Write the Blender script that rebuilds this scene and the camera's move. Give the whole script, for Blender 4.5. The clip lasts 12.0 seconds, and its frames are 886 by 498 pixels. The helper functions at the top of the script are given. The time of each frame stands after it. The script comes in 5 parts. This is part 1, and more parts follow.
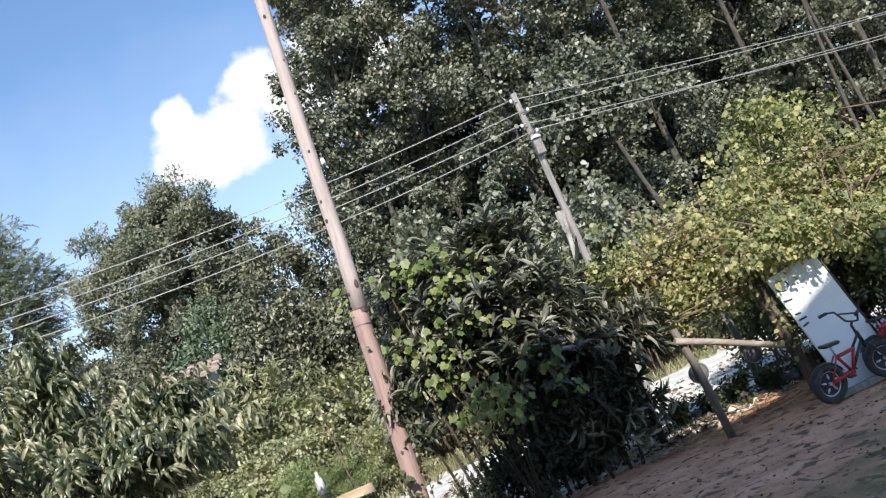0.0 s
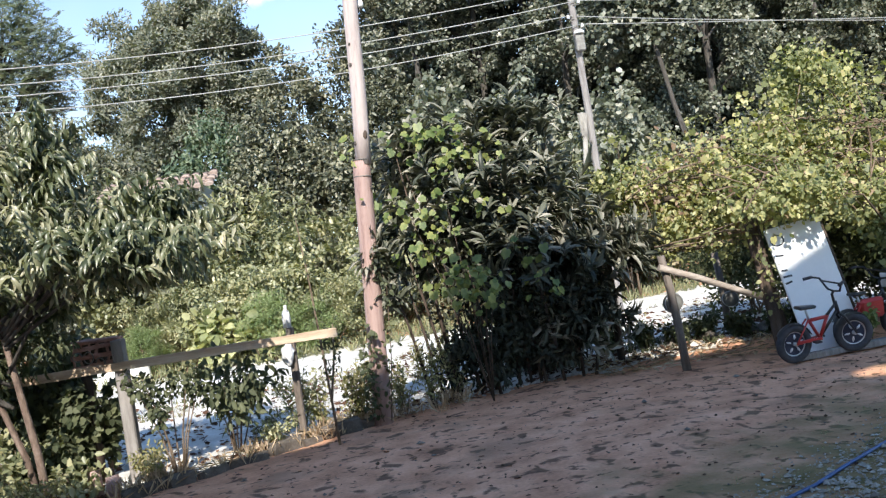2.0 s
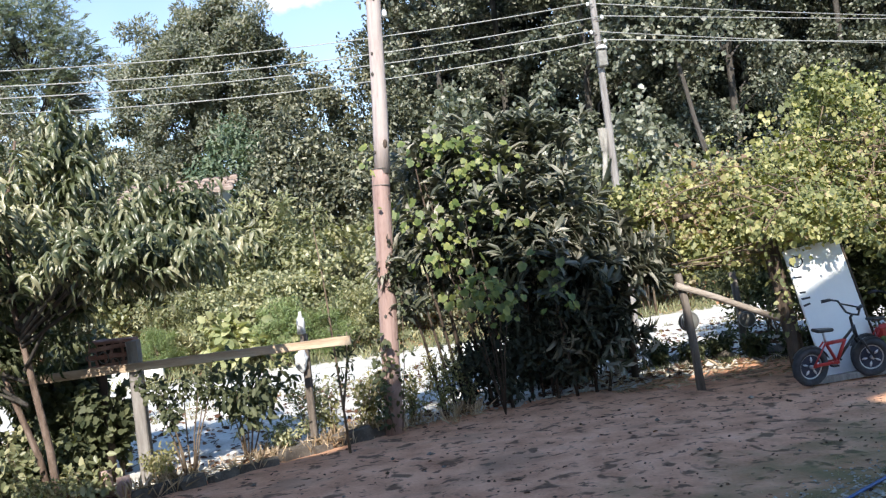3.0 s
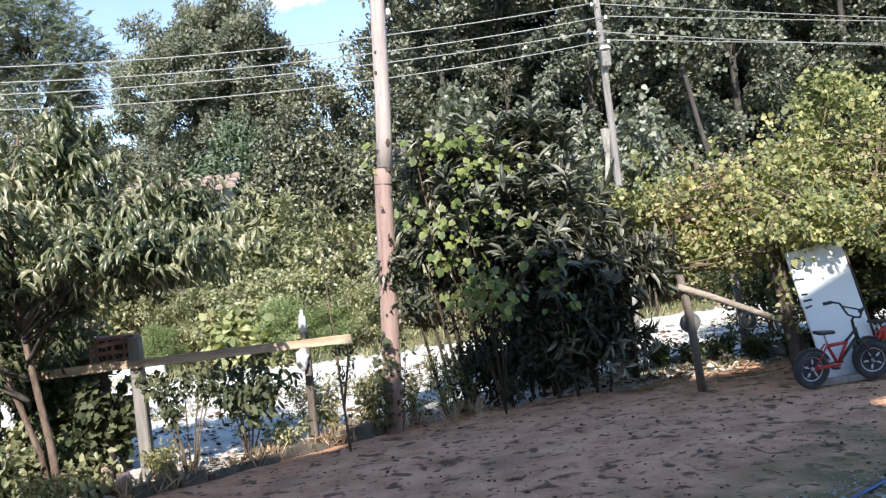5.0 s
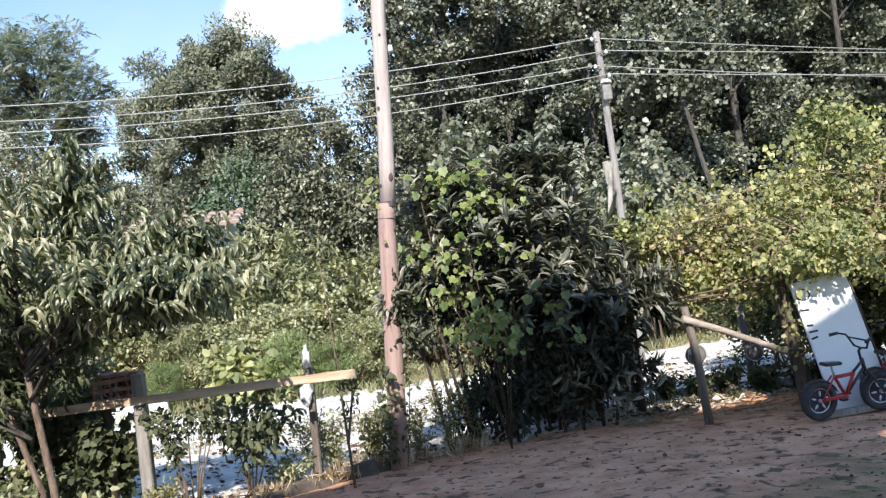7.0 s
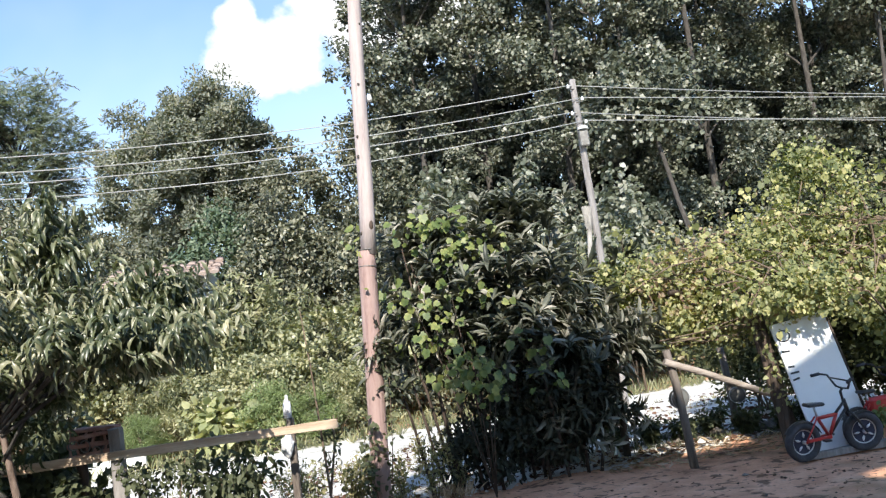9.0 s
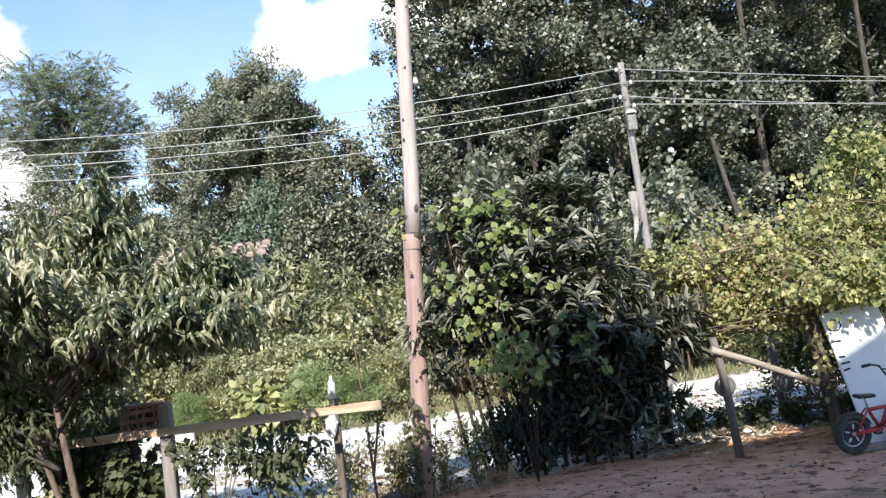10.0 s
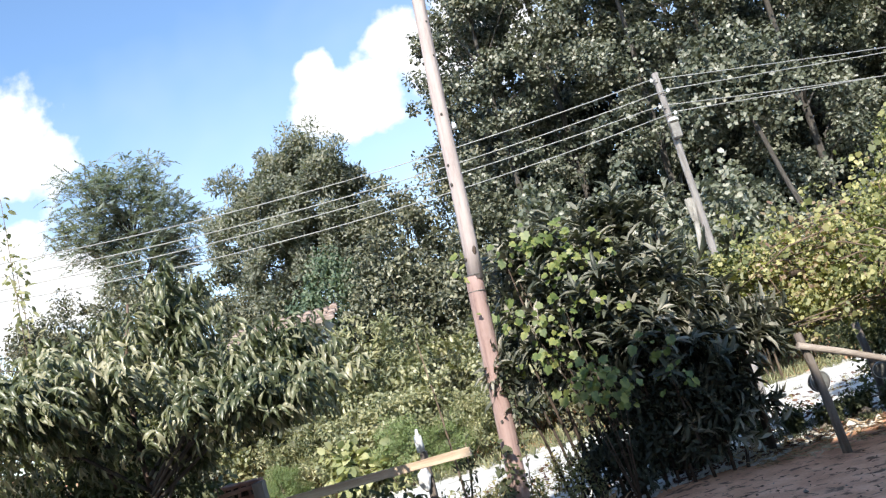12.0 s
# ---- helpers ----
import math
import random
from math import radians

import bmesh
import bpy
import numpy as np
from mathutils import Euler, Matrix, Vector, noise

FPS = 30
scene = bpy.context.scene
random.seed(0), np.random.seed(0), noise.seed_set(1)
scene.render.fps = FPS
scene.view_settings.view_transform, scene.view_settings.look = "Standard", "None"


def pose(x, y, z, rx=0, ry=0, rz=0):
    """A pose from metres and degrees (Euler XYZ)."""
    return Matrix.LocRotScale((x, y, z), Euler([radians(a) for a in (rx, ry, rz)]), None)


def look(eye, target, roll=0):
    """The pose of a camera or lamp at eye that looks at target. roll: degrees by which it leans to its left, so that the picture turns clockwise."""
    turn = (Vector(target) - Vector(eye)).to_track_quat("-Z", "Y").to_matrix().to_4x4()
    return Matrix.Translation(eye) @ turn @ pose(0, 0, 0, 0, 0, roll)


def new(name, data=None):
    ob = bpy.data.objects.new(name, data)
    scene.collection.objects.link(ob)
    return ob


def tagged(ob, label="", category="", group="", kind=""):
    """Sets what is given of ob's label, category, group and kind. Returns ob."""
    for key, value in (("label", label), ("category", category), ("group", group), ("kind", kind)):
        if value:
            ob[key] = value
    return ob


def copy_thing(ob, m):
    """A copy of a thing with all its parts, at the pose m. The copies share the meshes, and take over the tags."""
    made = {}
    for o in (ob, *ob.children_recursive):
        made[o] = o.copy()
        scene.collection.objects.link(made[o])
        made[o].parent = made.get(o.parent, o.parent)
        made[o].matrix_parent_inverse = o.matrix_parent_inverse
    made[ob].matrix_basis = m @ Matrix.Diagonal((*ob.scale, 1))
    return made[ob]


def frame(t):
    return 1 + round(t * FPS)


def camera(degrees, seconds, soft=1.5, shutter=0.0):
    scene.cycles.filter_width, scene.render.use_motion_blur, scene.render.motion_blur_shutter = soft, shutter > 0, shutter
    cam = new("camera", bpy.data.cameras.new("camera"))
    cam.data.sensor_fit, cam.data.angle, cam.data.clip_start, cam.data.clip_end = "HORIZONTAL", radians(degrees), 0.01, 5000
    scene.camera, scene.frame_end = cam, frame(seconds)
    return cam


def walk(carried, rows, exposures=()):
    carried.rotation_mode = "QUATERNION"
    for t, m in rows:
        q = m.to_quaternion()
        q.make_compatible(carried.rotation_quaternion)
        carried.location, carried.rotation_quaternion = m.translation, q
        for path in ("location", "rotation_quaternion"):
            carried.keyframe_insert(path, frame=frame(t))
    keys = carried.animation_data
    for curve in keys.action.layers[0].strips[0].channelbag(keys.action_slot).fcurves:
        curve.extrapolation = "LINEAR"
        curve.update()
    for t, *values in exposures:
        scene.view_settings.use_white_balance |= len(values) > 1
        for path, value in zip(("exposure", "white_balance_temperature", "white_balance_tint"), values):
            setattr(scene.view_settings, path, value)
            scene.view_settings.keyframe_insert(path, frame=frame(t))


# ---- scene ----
# ---- camera and walk ----
EYE = (0.0, 0.0, 1.6)
cam = camera(53.93, 12.0, soft=1.3)
walk(cam, [
    (0, pose(*EYE, 99.506, 22.761, 0.226)),
    (0.2, pose(*EYE, 99.978, 19.799, 2.166)),
    (0.5, pose(*EYE, 99.443, 17.067, 1.545)),
    (0.8, pose(*EYE, 94.848, 12.540, 0.415)),
    (1, pose(*EYE, 92.663, 11.018, -0.793)),
    (1.5, pose(*EYE, 90.300, 8.826, -1.432)),
    (2, pose(*EYE, 90.711, 8.826, -1.083)),
    (2.5, pose(*EYE, 91.390, 7.850, -0.535)),
    (3, pose(*EYE, 91.581, 7.083, -0.032)),
    (5, pose(*EYE, 91.544, 6.629, 0.079)),
    (5.5, pose(*EYE, 91.615, 5.941, 0.269)),
    (6, pose(*EYE, 91.728, 5.833, 0.496)),
    (6.5, pose(*EYE, 91.810, 5.997, 0.189)),
    (6.7, pose(*EYE, 92.935, 6.667, 0.213)),
    (8.3, pose(*EYE, 94.790, 7.692, 0.397)),
    (8.5, pose(*EYE, 94.772, 8.296, -1.120)),
    (8.8, pose(*EYE, 96.508, 9.165, -0.457)),
    (9, pose(*EYE, 96.712, 8.040, -0.845)),
    (9.5, pose(*EYE, 96.417, 7.766, 0.741)),
    (10, pose(*EYE, 96.023, 7.097, 2.023)),
    (10.2, pose(*EYE, 96.610, 7.951, 3.466)),
    (10.5, pose(*EYE, 97.488, 10.225, 3.928)),
    (10.8, pose(*EYE, 97.997, 13.814, 4.339)),
    (11, pose(*EYE, 97.861, 13.321, 5.016)),
    (11.2, pose(*EYE, 98.198, 12.617, 5.660)),
    (11.5, pose(*EYE, 99.185, 12.475, 6.238)),
    (11.8, pose(*EYE, 100.751, 16.571, 7.286)),
    (12, pose(*EYE, 99.835, 15.474, 7.354)),
], exposures=[(0, 0.50), (0.5, 0.55), (1, 0.68), (1.5, 0.78), (12, 0.76)])

# ---- world, sun ----
SUN_WAY = Vector((0.08, 0.80, -0.595)).normalized()
world = bpy.data.worlds.new("sky")
scene.world = world
world.use_nodes = True


def build_sky(tree):
    nt, ln = tree.nodes, tree.links
    nt.clear()
    out = nt.new("ShaderNodeOutputWorld")
    sky = nt.new("ShaderNodeTexSky")
    sky.sky_type, sky.sun_disc = "NISHITA", False
    sky.sun_elevation = math.asin(-SUN_WAY.z)
    sky.sun_rotation = math.atan2(-SUN_WAY.x, -SUN_WAY.y) % (2 * math.pi)
    sky.air_density, sky.dust_density, sky.ozone_density = 1.0, 0.2, 0.7
    blue = nt.new("ShaderNodeBackground")
    blue.inputs["Strength"].default_value = 0.15
    hue = nt.new("ShaderNodeMix")
    hue.data_type, hue.blend_type = "RGBA", "MULTIPLY"
    hue.inputs["Factor"].default_value = 1.0
    hue.inputs["B"].default_value = (0.86, 0.99, 1.11, 1)
    ln.new(sky.outputs[0], hue.inputs["A"])
    ln.new(hue.outputs["Result"], blue.inputs["Color"])
    tc = nt.new("ShaderNodeTexCoord")
    sep = nt.new("ShaderNodeSeparateXYZ")
    ln.new(tc.outputs["Generated"], sep.inputs[0])

    def calc(op, a, b=None, c=None):
        n = nt.new("ShaderNodeMath")
        n.operation = op
        for i, v in enumerate((a, b, c)):
            if v is None:
                continue
            if isinstance(v, (int, float)):
                n.inputs[i].default_value = v
            else:
                ln.new(v, n.inputs[i])
        return n.outputs[0]

    yy = calc("MAXIMUM", sep.outputs["Y"], 0.02)
    px, pz = calc("DIVIDE", sep.outputs["X"], yy), calc("DIVIDE", sep.outputs["Z"], yy)
    comb = nt.new("ShaderNodeCombineXYZ")
    ln.new(px, comb.inputs[0])
    ln.new(pz, comb.inputs[1])

    def fuzz(scale, detail):
        n = nt.new("ShaderNodeTexNoise")
        n.inputs["Scale"].default_value, n.inputs["Detail"].default_value = scale, detail
        ln.new(comb.outputs[0], n.inputs["Vector"])
        return calc("SUBTRACT", n.outputs[0], 0.5)

    coarse, fine = fuzz(9.0, 2.0), fuzz(34.0, 5.0)
    puffs = ((-0.170, 0.378, 0.046), (-0.174, 0.426, 0.024), (-0.115, 0.378, 0.05), (-0.068, 0.428, 0.044), (-0.03, 0.40, 0.06),
             (-0.14, 0.352, 0.03), (0.05, 0.42, 0.08), (-0.60, 0.45, 0.085), (-0.54, 0.42, 0.045), (-0.62, 0.27, 0.10), (-0.53, 0.25, 0.06))
    best = None
    for cx, cz, r in puffs:
        dx, dz = calc("SUBTRACT", px, cx), calc("SUBTRACT", pz, cz)
        dist = calc("SQRT", calc("ADD", calc("MULTIPLY", dx, dx), calc("MULTIPLY", dz, dz)))
        d = calc("SUBTRACT", 1.0, calc("DIVIDE", dist, r))
        best = d if best is None else calc("MAXIMUM", best, d)
    dense = calc("ADD", calc("ADD", best, calc("MULTIPLY", coarse, 0.9)), calc("MULTIPLY", fine, 1.2))
    ramp = nt.new("ShaderNodeMapRange")
    ramp.interpolation_type = "SMOOTHSTEP"
    ramp.inputs["From Min"].default_value, ramp.inputs["From Max"].default_value = -0.22, 0.38
    ln.new(dense, ramp.inputs["Value"])
    # thin veil that whitens the low sky
    veil = nt.new("ShaderNodeMapRange")
    veil.inputs["From Min"].default_value, veil.inputs["From Max"].default_value = 0.55, 0.12
    veil.inputs["To Min"].default_value, veil.inputs["To Max"].default_value = 0.0, 0.34
    ln.new(calc("ADD", pz, calc("MULTIPLY", coarse, 0.25)), veil.inputs["Value"])
    cover = calc("MAXIMUM", ramp.outputs[0], veil.outputs[0])
    white = nt.new("ShaderNodeBackground")
    white.inputs["Color"].default_value, white.inputs["Strength"].default_value = (0.97, 0.98, 1.0, 1), 0.82
    mix = nt.new("ShaderNodeMixShader")
    front = calc("GREATER_THAN", sep.outputs["Y"], 0.05)
    ln.new(calc("MULTIPLY", cover, front), mix.inputs[0])
    ln.new(blue.outputs[0], mix.inputs[1])
    ln.new(white.outputs[0], mix.inputs[2])
    ln.new(mix.outputs[0], out.inputs[0])


build_sky(world.node_tree)
lamp = bpy.data.lights.new("sun", "SUN")
lamp.energy, lamp.angle, lamp.color = 5.0, radians(0.6), (1.0, 0.945, 0.85)
new("sun", lamp).matrix_world = look((-10, -36, 26), Vector((-10, -36, 26)) + SUN_WAY)

# ---- materials ----


def noise_mat(name, colors, scale=6.0, rough=0.85, bump=0.3, fine=60.0, metal=0.0, stretch=(1, 1, 1), spec=0.3, vary=0.0):
    """A surface with two scales of colour, fine relief and uneven gloss. colors: (place, rgb) for a ramp."""
    m = bpy.data.materials.new(name)
    m.use_nodes = True
    nt, ln = m.node_tree.nodes, m.node_tree.links
    b = nt["Principled BSDF"]
    tc, mp = nt.new("ShaderNodeTexCoord"), nt.new("ShaderNodeMapping")
    mp.inputs["Scale"].default_value = stretch
    ln.new(tc.outputs["Object"], mp.inputs[0])
    n1, n2 = nt.new("ShaderNodeTexNoise"), nt.new("ShaderNodeTexNoise")
    for n, s, d in ((n1, scale, 4.0), (n2, fine, 6.0)):
        n.inputs["Scale"].default_value, n.inputs["Detail"].default_value = s, d
        ln.new(mp.outputs[0], n.inputs["Vector"])
    add = nt.new("ShaderNodeMath")
    add.operation = "MULTIPLY_ADD"
    add.inputs[1].default_value = 0.45
    ln.new(n2.outputs[0], add.inputs[0])
    sub = nt.new("ShaderNodeMath")
    sub.operation = "MULTIPLY_ADD"
    sub.inputs[1].default_value, sub.inputs[2].default_value = 0.95, -0.2
    ln.new(n1.outputs[0], sub.inputs[0])
    ln.new(sub.outputs[0], add.inputs[2])
    value = add.outputs[0]
    if vary:
        oi, av = nt.new("ShaderNodeObjectInfo"), nt.new("ShaderNodeMath")
        av.operation = "MULTIPLY_ADD"
        av.inputs[1].default_value = vary
        ln.new(oi.outputs["Random"], av.inputs[0])
        ln.new(value, av.inputs[2])
        value = av.outputs[0]
    ramp = nt.new("ShaderNodeValToRGB")
    els = ramp.color_ramp.elements
    while len(els) < len(colors):
        els.new(0.5)
    for e, (p, c) in zip(els, colors):
        e.position, e.color = p, (*c, 1)
    ln.new(value, ramp.inputs[0])
    ln.new(ramp.outputs[0], b.inputs["Base Color"])
    b.inputs["Metallic"].default_value, b.inputs["Specular IOR Level"].default_value = metal, spec
    mr = nt.new("ShaderNodeMapRange")
    mr.inputs["To Min"].default_value, mr.inputs["To Max"].default_value = max(0.05, rough - 0.15), min(1, rough + 0.12)
    ln.new(n2.outputs[0], mr.inputs["Value"])
    ln.new(mr.outputs[0], b.inputs["Roughness"])
    if bump:
        bp = nt.new("ShaderNodeBump")
        bp.inputs["Strength"].default_value, bp.inputs["Distance"].default_value = bump, 0.02
        ln.new(add.outputs[0], bp.inputs["Height"])
        ln.new(bp.outputs[0], b.inputs["Normal"])
    return m


def leaf_mat(name, colors, rough=0.45, through_light=0.25, spec=0.5):
    """Leaves: each its own tint from the ramp, some light passing through the blade."""
    m = bpy.data.materials.new(name)
    m.use_nodes = True
    nt, ln = m.node_tree.nodes, m.node_tree.links
    b, out = nt["Principled BSDF"], nt["Material Output"]
    geo, oi, ad, fr = nt.new("ShaderNodeNewGeometry"), nt.new("ShaderNodeObjectInfo"), nt.new("ShaderNodeMath"), nt.new("ShaderNodeMath")
    ad.operation, fr.operation = "ADD", "FRACT"
    ln.new(geo.outputs["Random Per Island"], ad.inputs[0])
    ln.new(oi.outputs["Random"], ad.inputs[1])
    ln.new(ad.outputs[0], fr.inputs[0])
    tc, no = nt.new("ShaderNodeTexCoord"), nt.new("ShaderNodeTexNoise")
    no.inputs["Scale"].default_value, no.inputs["Detail"].default_value = 1.3, 3.0
    ln.new(tc.outputs["Object"], no.inputs["Vector"])
    mx = nt.new("ShaderNodeMath")
    mx.operation = "MULTIPLY_ADD"
    mx.inputs[1].default_value = 0.55
    ln.new(fr.outputs[0], mx.inputs[0])
    k = nt.new("ShaderNodeMath")
    k.operation = "MULTIPLY_ADD"
    k.inputs[1].default_value, k.inputs[2].default_value = 1.3, -0.42
    ln.new(no.outputs[0], k.inputs[0])
    ln.new(k.outputs[0], mx.inputs[2])
    ramp = nt.new("ShaderNodeValToRGB")
    els = ramp.color_ramp.elements
    while len(els) < len(colors):
        els.new(0.5)
    for e, (p, c) in zip(els, colors):
        e.position, e.color = p, (c[0] * 1.11, c[1], c[2] * 1.09, 1)
    ln.new(mx.outputs[0], ramp.inputs[0])
    ln.new(ramp.outputs[0], b.inputs["Base Color"])
    b.inputs["Roughness"].default_value, b.inputs["Specular IOR Level"].default_value = rough, spec
    tr, ms = nt.new("ShaderNodeBsdfTranslucent"), nt.new("ShaderNodeMixShader")
    warm = nt.new("ShaderNodeMix")
    warm.data_type, warm.blend_type = "RGBA", "MULTIPLY"
    warm.inputs["Factor"].default_value = 1.0
    ln.new(ramp.outputs[0], warm.inputs["A"])
    warm.inputs["B"].default_value = (1.5, 1.6, 0.6, 1)
    ln.new(warm.outputs["Result"], tr.inputs["Color"])
    ms.inputs[0].default_value = through_light
    ln.new(b.outputs[0], ms.inputs[1])
    ln.new(tr.outputs[0], ms.inputs[2])
    ln.new(ms.outputs[0], out.inputs[0])
    return m


M_EARTH = noise_mat("yard_earth", [(0.15, (0.25, 0.118, 0.067)), (0.38, (0.57, 0.285, 0.168)), (0.62, (0.74, 0.40, 0.25)), (0.85, (0.80, 0.50, 0.34))], 2.6, 0.95, 1.0, 34.0)


def add_marks(m):
    """Dark damp marks and, towards the gravel, a film of moss."""
    nt, ln = m.node_tree.nodes, m.node_tree.links
    b, ramp = nt["Principled BSDF"], nt["Color Ramp"]
    tc, mp = nt.new("ShaderNodeTexCoord"), nt.new("ShaderNodeMapping")
    mp.inputs["Scale"].default_value = (1.0, 1.0, 0.0)
    ln.new(tc.outputs["Object"], mp.inputs[0])
    colour = ramp.outputs[0]
    for scale, lo, hi, tint in ((4.2, 0.590, 0.65, (0.105, 0.06, 0.036)), (9.0, 0.60, 0.66, (0.085, 0.05, 0.03)), (1.1, 0.56, 0.80, (0.18, 0.13, 0.085))):
        n, mr, mx = nt.new("ShaderNodeTexNoise"), nt.new("ShaderNodeMapRange"), nt.new("ShaderNodeMix")
        n.inputs["Scale"].default_value, n.inputs["Detail"].default_value, n.inputs["Distortion"].default_value = scale, 3.0, 0.4
        ln.new(mp.outputs[0], n.inputs["Vector"])
        mr.inputs["From Min"].default_value, mr.inputs["From Max"].default_value, mr.inputs["To Max"].default_value = lo, hi, 0.85
        ln.new(n.outputs[0], mr.inputs["Value"])
        mx.data_type = "RGBA"
        ln.new(mr.outputs[0], mx.inputs["Factor"])
        ln.new(colour, mx.inputs["A"])
        mx.inputs["B"].default_value = (*tint, 1)
        colour = mx.outputs["Result"]
    slope, fuzzy, mr, mx = nt.new("ShaderNodeVectorMath"), nt.new("ShaderNodeTexNoise"), nt.new("ShaderNodeMapRange"), nt.new("ShaderNodeMix")
    slope.operation = "DOT_PRODUCT"
    slope.inputs[1].default_value = (0.62, -0.78, 0.0)
    ln.new(mp.outputs[0], slope.inputs[0])
    fuzzy.inputs["Scale"].default_value, fuzzy.inputs["Detail"].default_value = 2.4, 5.0
    ln.new(mp.outputs[0], fuzzy.inputs["Vector"])
    total = nt.new("ShaderNodeMath")
    total.operation = "MULTIPLY_ADD"
    total.inputs[1].default_value = 3.4
    ln.new(fuzzy.outputs[0], total.inputs[0])
    ln.new(slope.outputs["Value"], total.inputs[2])
    mr.inputs["From Min"].default_value, mr.inputs["From Max"].default_value, mr.inputs["To Max"].default_value = -2.4, -0.9, 0.8
    ln.new(total.outputs[0], mr.inputs["Value"])
    mx.data_type = "RGBA"
    ln.new(mr.outputs[0], mx.inputs["Factor"])
    ln.new(colour, mx.inputs["A"])
    mx.inputs["B"].default_value = (0.125, 0.125, 0.045, 1)
    ln.new(mx.outputs["Result"], b.inputs["Base Color"])


add_marks(M_EARTH)
M_ROAD = noise_mat("pale_gravel", [(0.22, (0.30, 0.27, 0.22)), (0.42, (0.58, 0.55, 0.50)), (0.62, (0.72, 0.70, 0.66)), (0.85, (0.78, 0.76, 0.72))], 2.2, 0.95, 0.6, 40.0)
M_STONE = noise_mat("stone_grey", [(0.2, (0.06, 0.05, 0.04)), (0.5, (0.15, 0.125, 0.105)), (0.85, (0.34, 0.31, 0.27))], 5.0, 0.9, 0.6, 50.0, vary=0.25)
M_KERB = noise_mat("dark_kerb_stone", [(0.2, (0.035, 0.028, 0.022)), (0.5, (0.085, 0.070, 0.058)), (0.85, (0.19, 0.165, 0.14))], 5.0, 0.9, 0.6, 50.0, vary=0.2)
M_PEBBLE = noise_mat("pebble_mossy", [(0.2, (0.15, 0.135, 0.105)), (0.5, (0.37, 0.34, 0.29)), (0.85, (0.66, 0.63, 0.57))], 9.0, 0.9, 0.5, 60.0)
M_POLE = noise_mat("pole_wood", [(0.2, (0.24, 0.19, 0.178)), (0.45, (0.42, 0.35, 0.33)), (0.8, (0.55, 0.475, 0.45))], 3.0, 0.85, 0.5, 30.0, stretch=(6, 6, 0.5))
M_STUB = noise_mat("stub_wood", [(0.2, (0.20, 0.125, 0.11)), (0.45, (0.35, 0.24, 0.215)), (0.8, (0.44, 0.32, 0.29))], 3.0, 0.85, 0.5, 30.0, stretch=(6, 6, 0.6))
M_GREYWOOD = noise_mat("weathered_wood", [(0.2, (0.11, 0.10, 0.09)), (0.5, (0.23, 0.21, 0.20)), (0.85, (0.34, 0.32, 0.305))], 3.0, 0.9, 0.7, 30.0, stretch=(7, 7, 0.8), vary=0.1)
M_PLANK = noise_mat("sawn_plank", [(0.2, (0.29, 0.195, 0.13)), (0.5, (0.49, 0.37, 0.265)), (0.85, (0.70, 0.59, 0.45))], 2.5, 0.8, 0.4, 25.0, stretch=(0.6, 8, 8))
M_RAIL = noise_mat("debarked_brown_wood", [(0.2, (0.17, 0.135, 0.112)), (0.5, (0.31, 0.258, 0.215)), (0.85, (0.45, 0.39, 0.335))], 3.0, 0.85, 0.6, 30.0, stretch=(1.5, 6, 6))
M_OLDPOST = noise_mat("brown_grey_post", [(0.2, (0.075, 0.06, 0.05)), (0.5, (0.16, 0.132, 0.112)), (0.85, (0.26, 0.22, 0.19))], 3.0, 0.9, 0.7, 30.0, stretch=(7, 7, 0.8))
M_DARKWOOD = noise_mat("dark_old_wood", [(0.2, (0.035, 0.025, 0.02)), (0.5, (0.075, 0.055, 0.042)), (0.85, (0.14, 0.10, 0.08))], 4.0, 0.9, 0.7, 30.0, stretch=(6, 6, 0.8))
M_BARK = noise_mat("bark", [(0.2, (0.03, 0.026, 0.023)), (0.5, (0.07, 0.062, 0.054)), (0.85, (0.14, 0.128, 0.115))], 5.0, 0.95, 0.8, 35.0, stretch=(3, 3, 0.8))
M_PALEBARK = noise_mat("pale_bark", [(0.2, (0.12, 0.11, 0.10)), (0.5, (0.27, 0.25, 0.22)), (0.85, (0.42, 0.40, 0.36))], 5.0, 0.95, 0.6, 30.0, stretch=(2, 2, 0.8))
M_PEACHBARK = noise_mat("peach_bark", [(0.2, (0.06, 0.042, 0.033)), (0.5, (0.15, 0.105, 0.082)), (0.85, (0.28, 0.215, 0.18))], 6.0, 0.9, 0.7, 40.0, stretch=(3, 3, 1.2))
M_TWIG = noise_mat("twig", [(0.3, (0.10, 0.07, 0.048)), (0.7, (0.22, 0.165, 0.12))], 8.0, 0.9, 0.3, 40.0)
M_BRICK = noise_mat("old_brick", [(0.2, (0.14, 0.08, 0.065)), (0.5, (0.32, 0.17, 0.135)), (0.85, (0.46, 0.28, 0.23))], 9.0, 0.95, 0.7, 60.0, vary=0.2)
M_WIRE = noise_mat("wire_metal", [(0.3, (0.26, 0.26, 0.25)), (0.7, (0.38, 0.38, 0.36))], 9.0, 0.6, 0.0, 40.0, metal=0.3)
M_CERAMIC = noise_mat("white_ceramic", [(0.3, (0.72, 0.72, 0.70)), (0.7, (0.82, 0.82, 0.80))], 9.0, 0.3, 0.0, 40.0)
M_BOARD = noise_mat("white_painted_board", [(0.12, (0.56, 0.55, 0.54)), (0.3, (0.76, 0.76, 0.77)), (0.8, (0.82, 0.82, 0.83))], 2.5, 0.55, 0.1, 22.0)
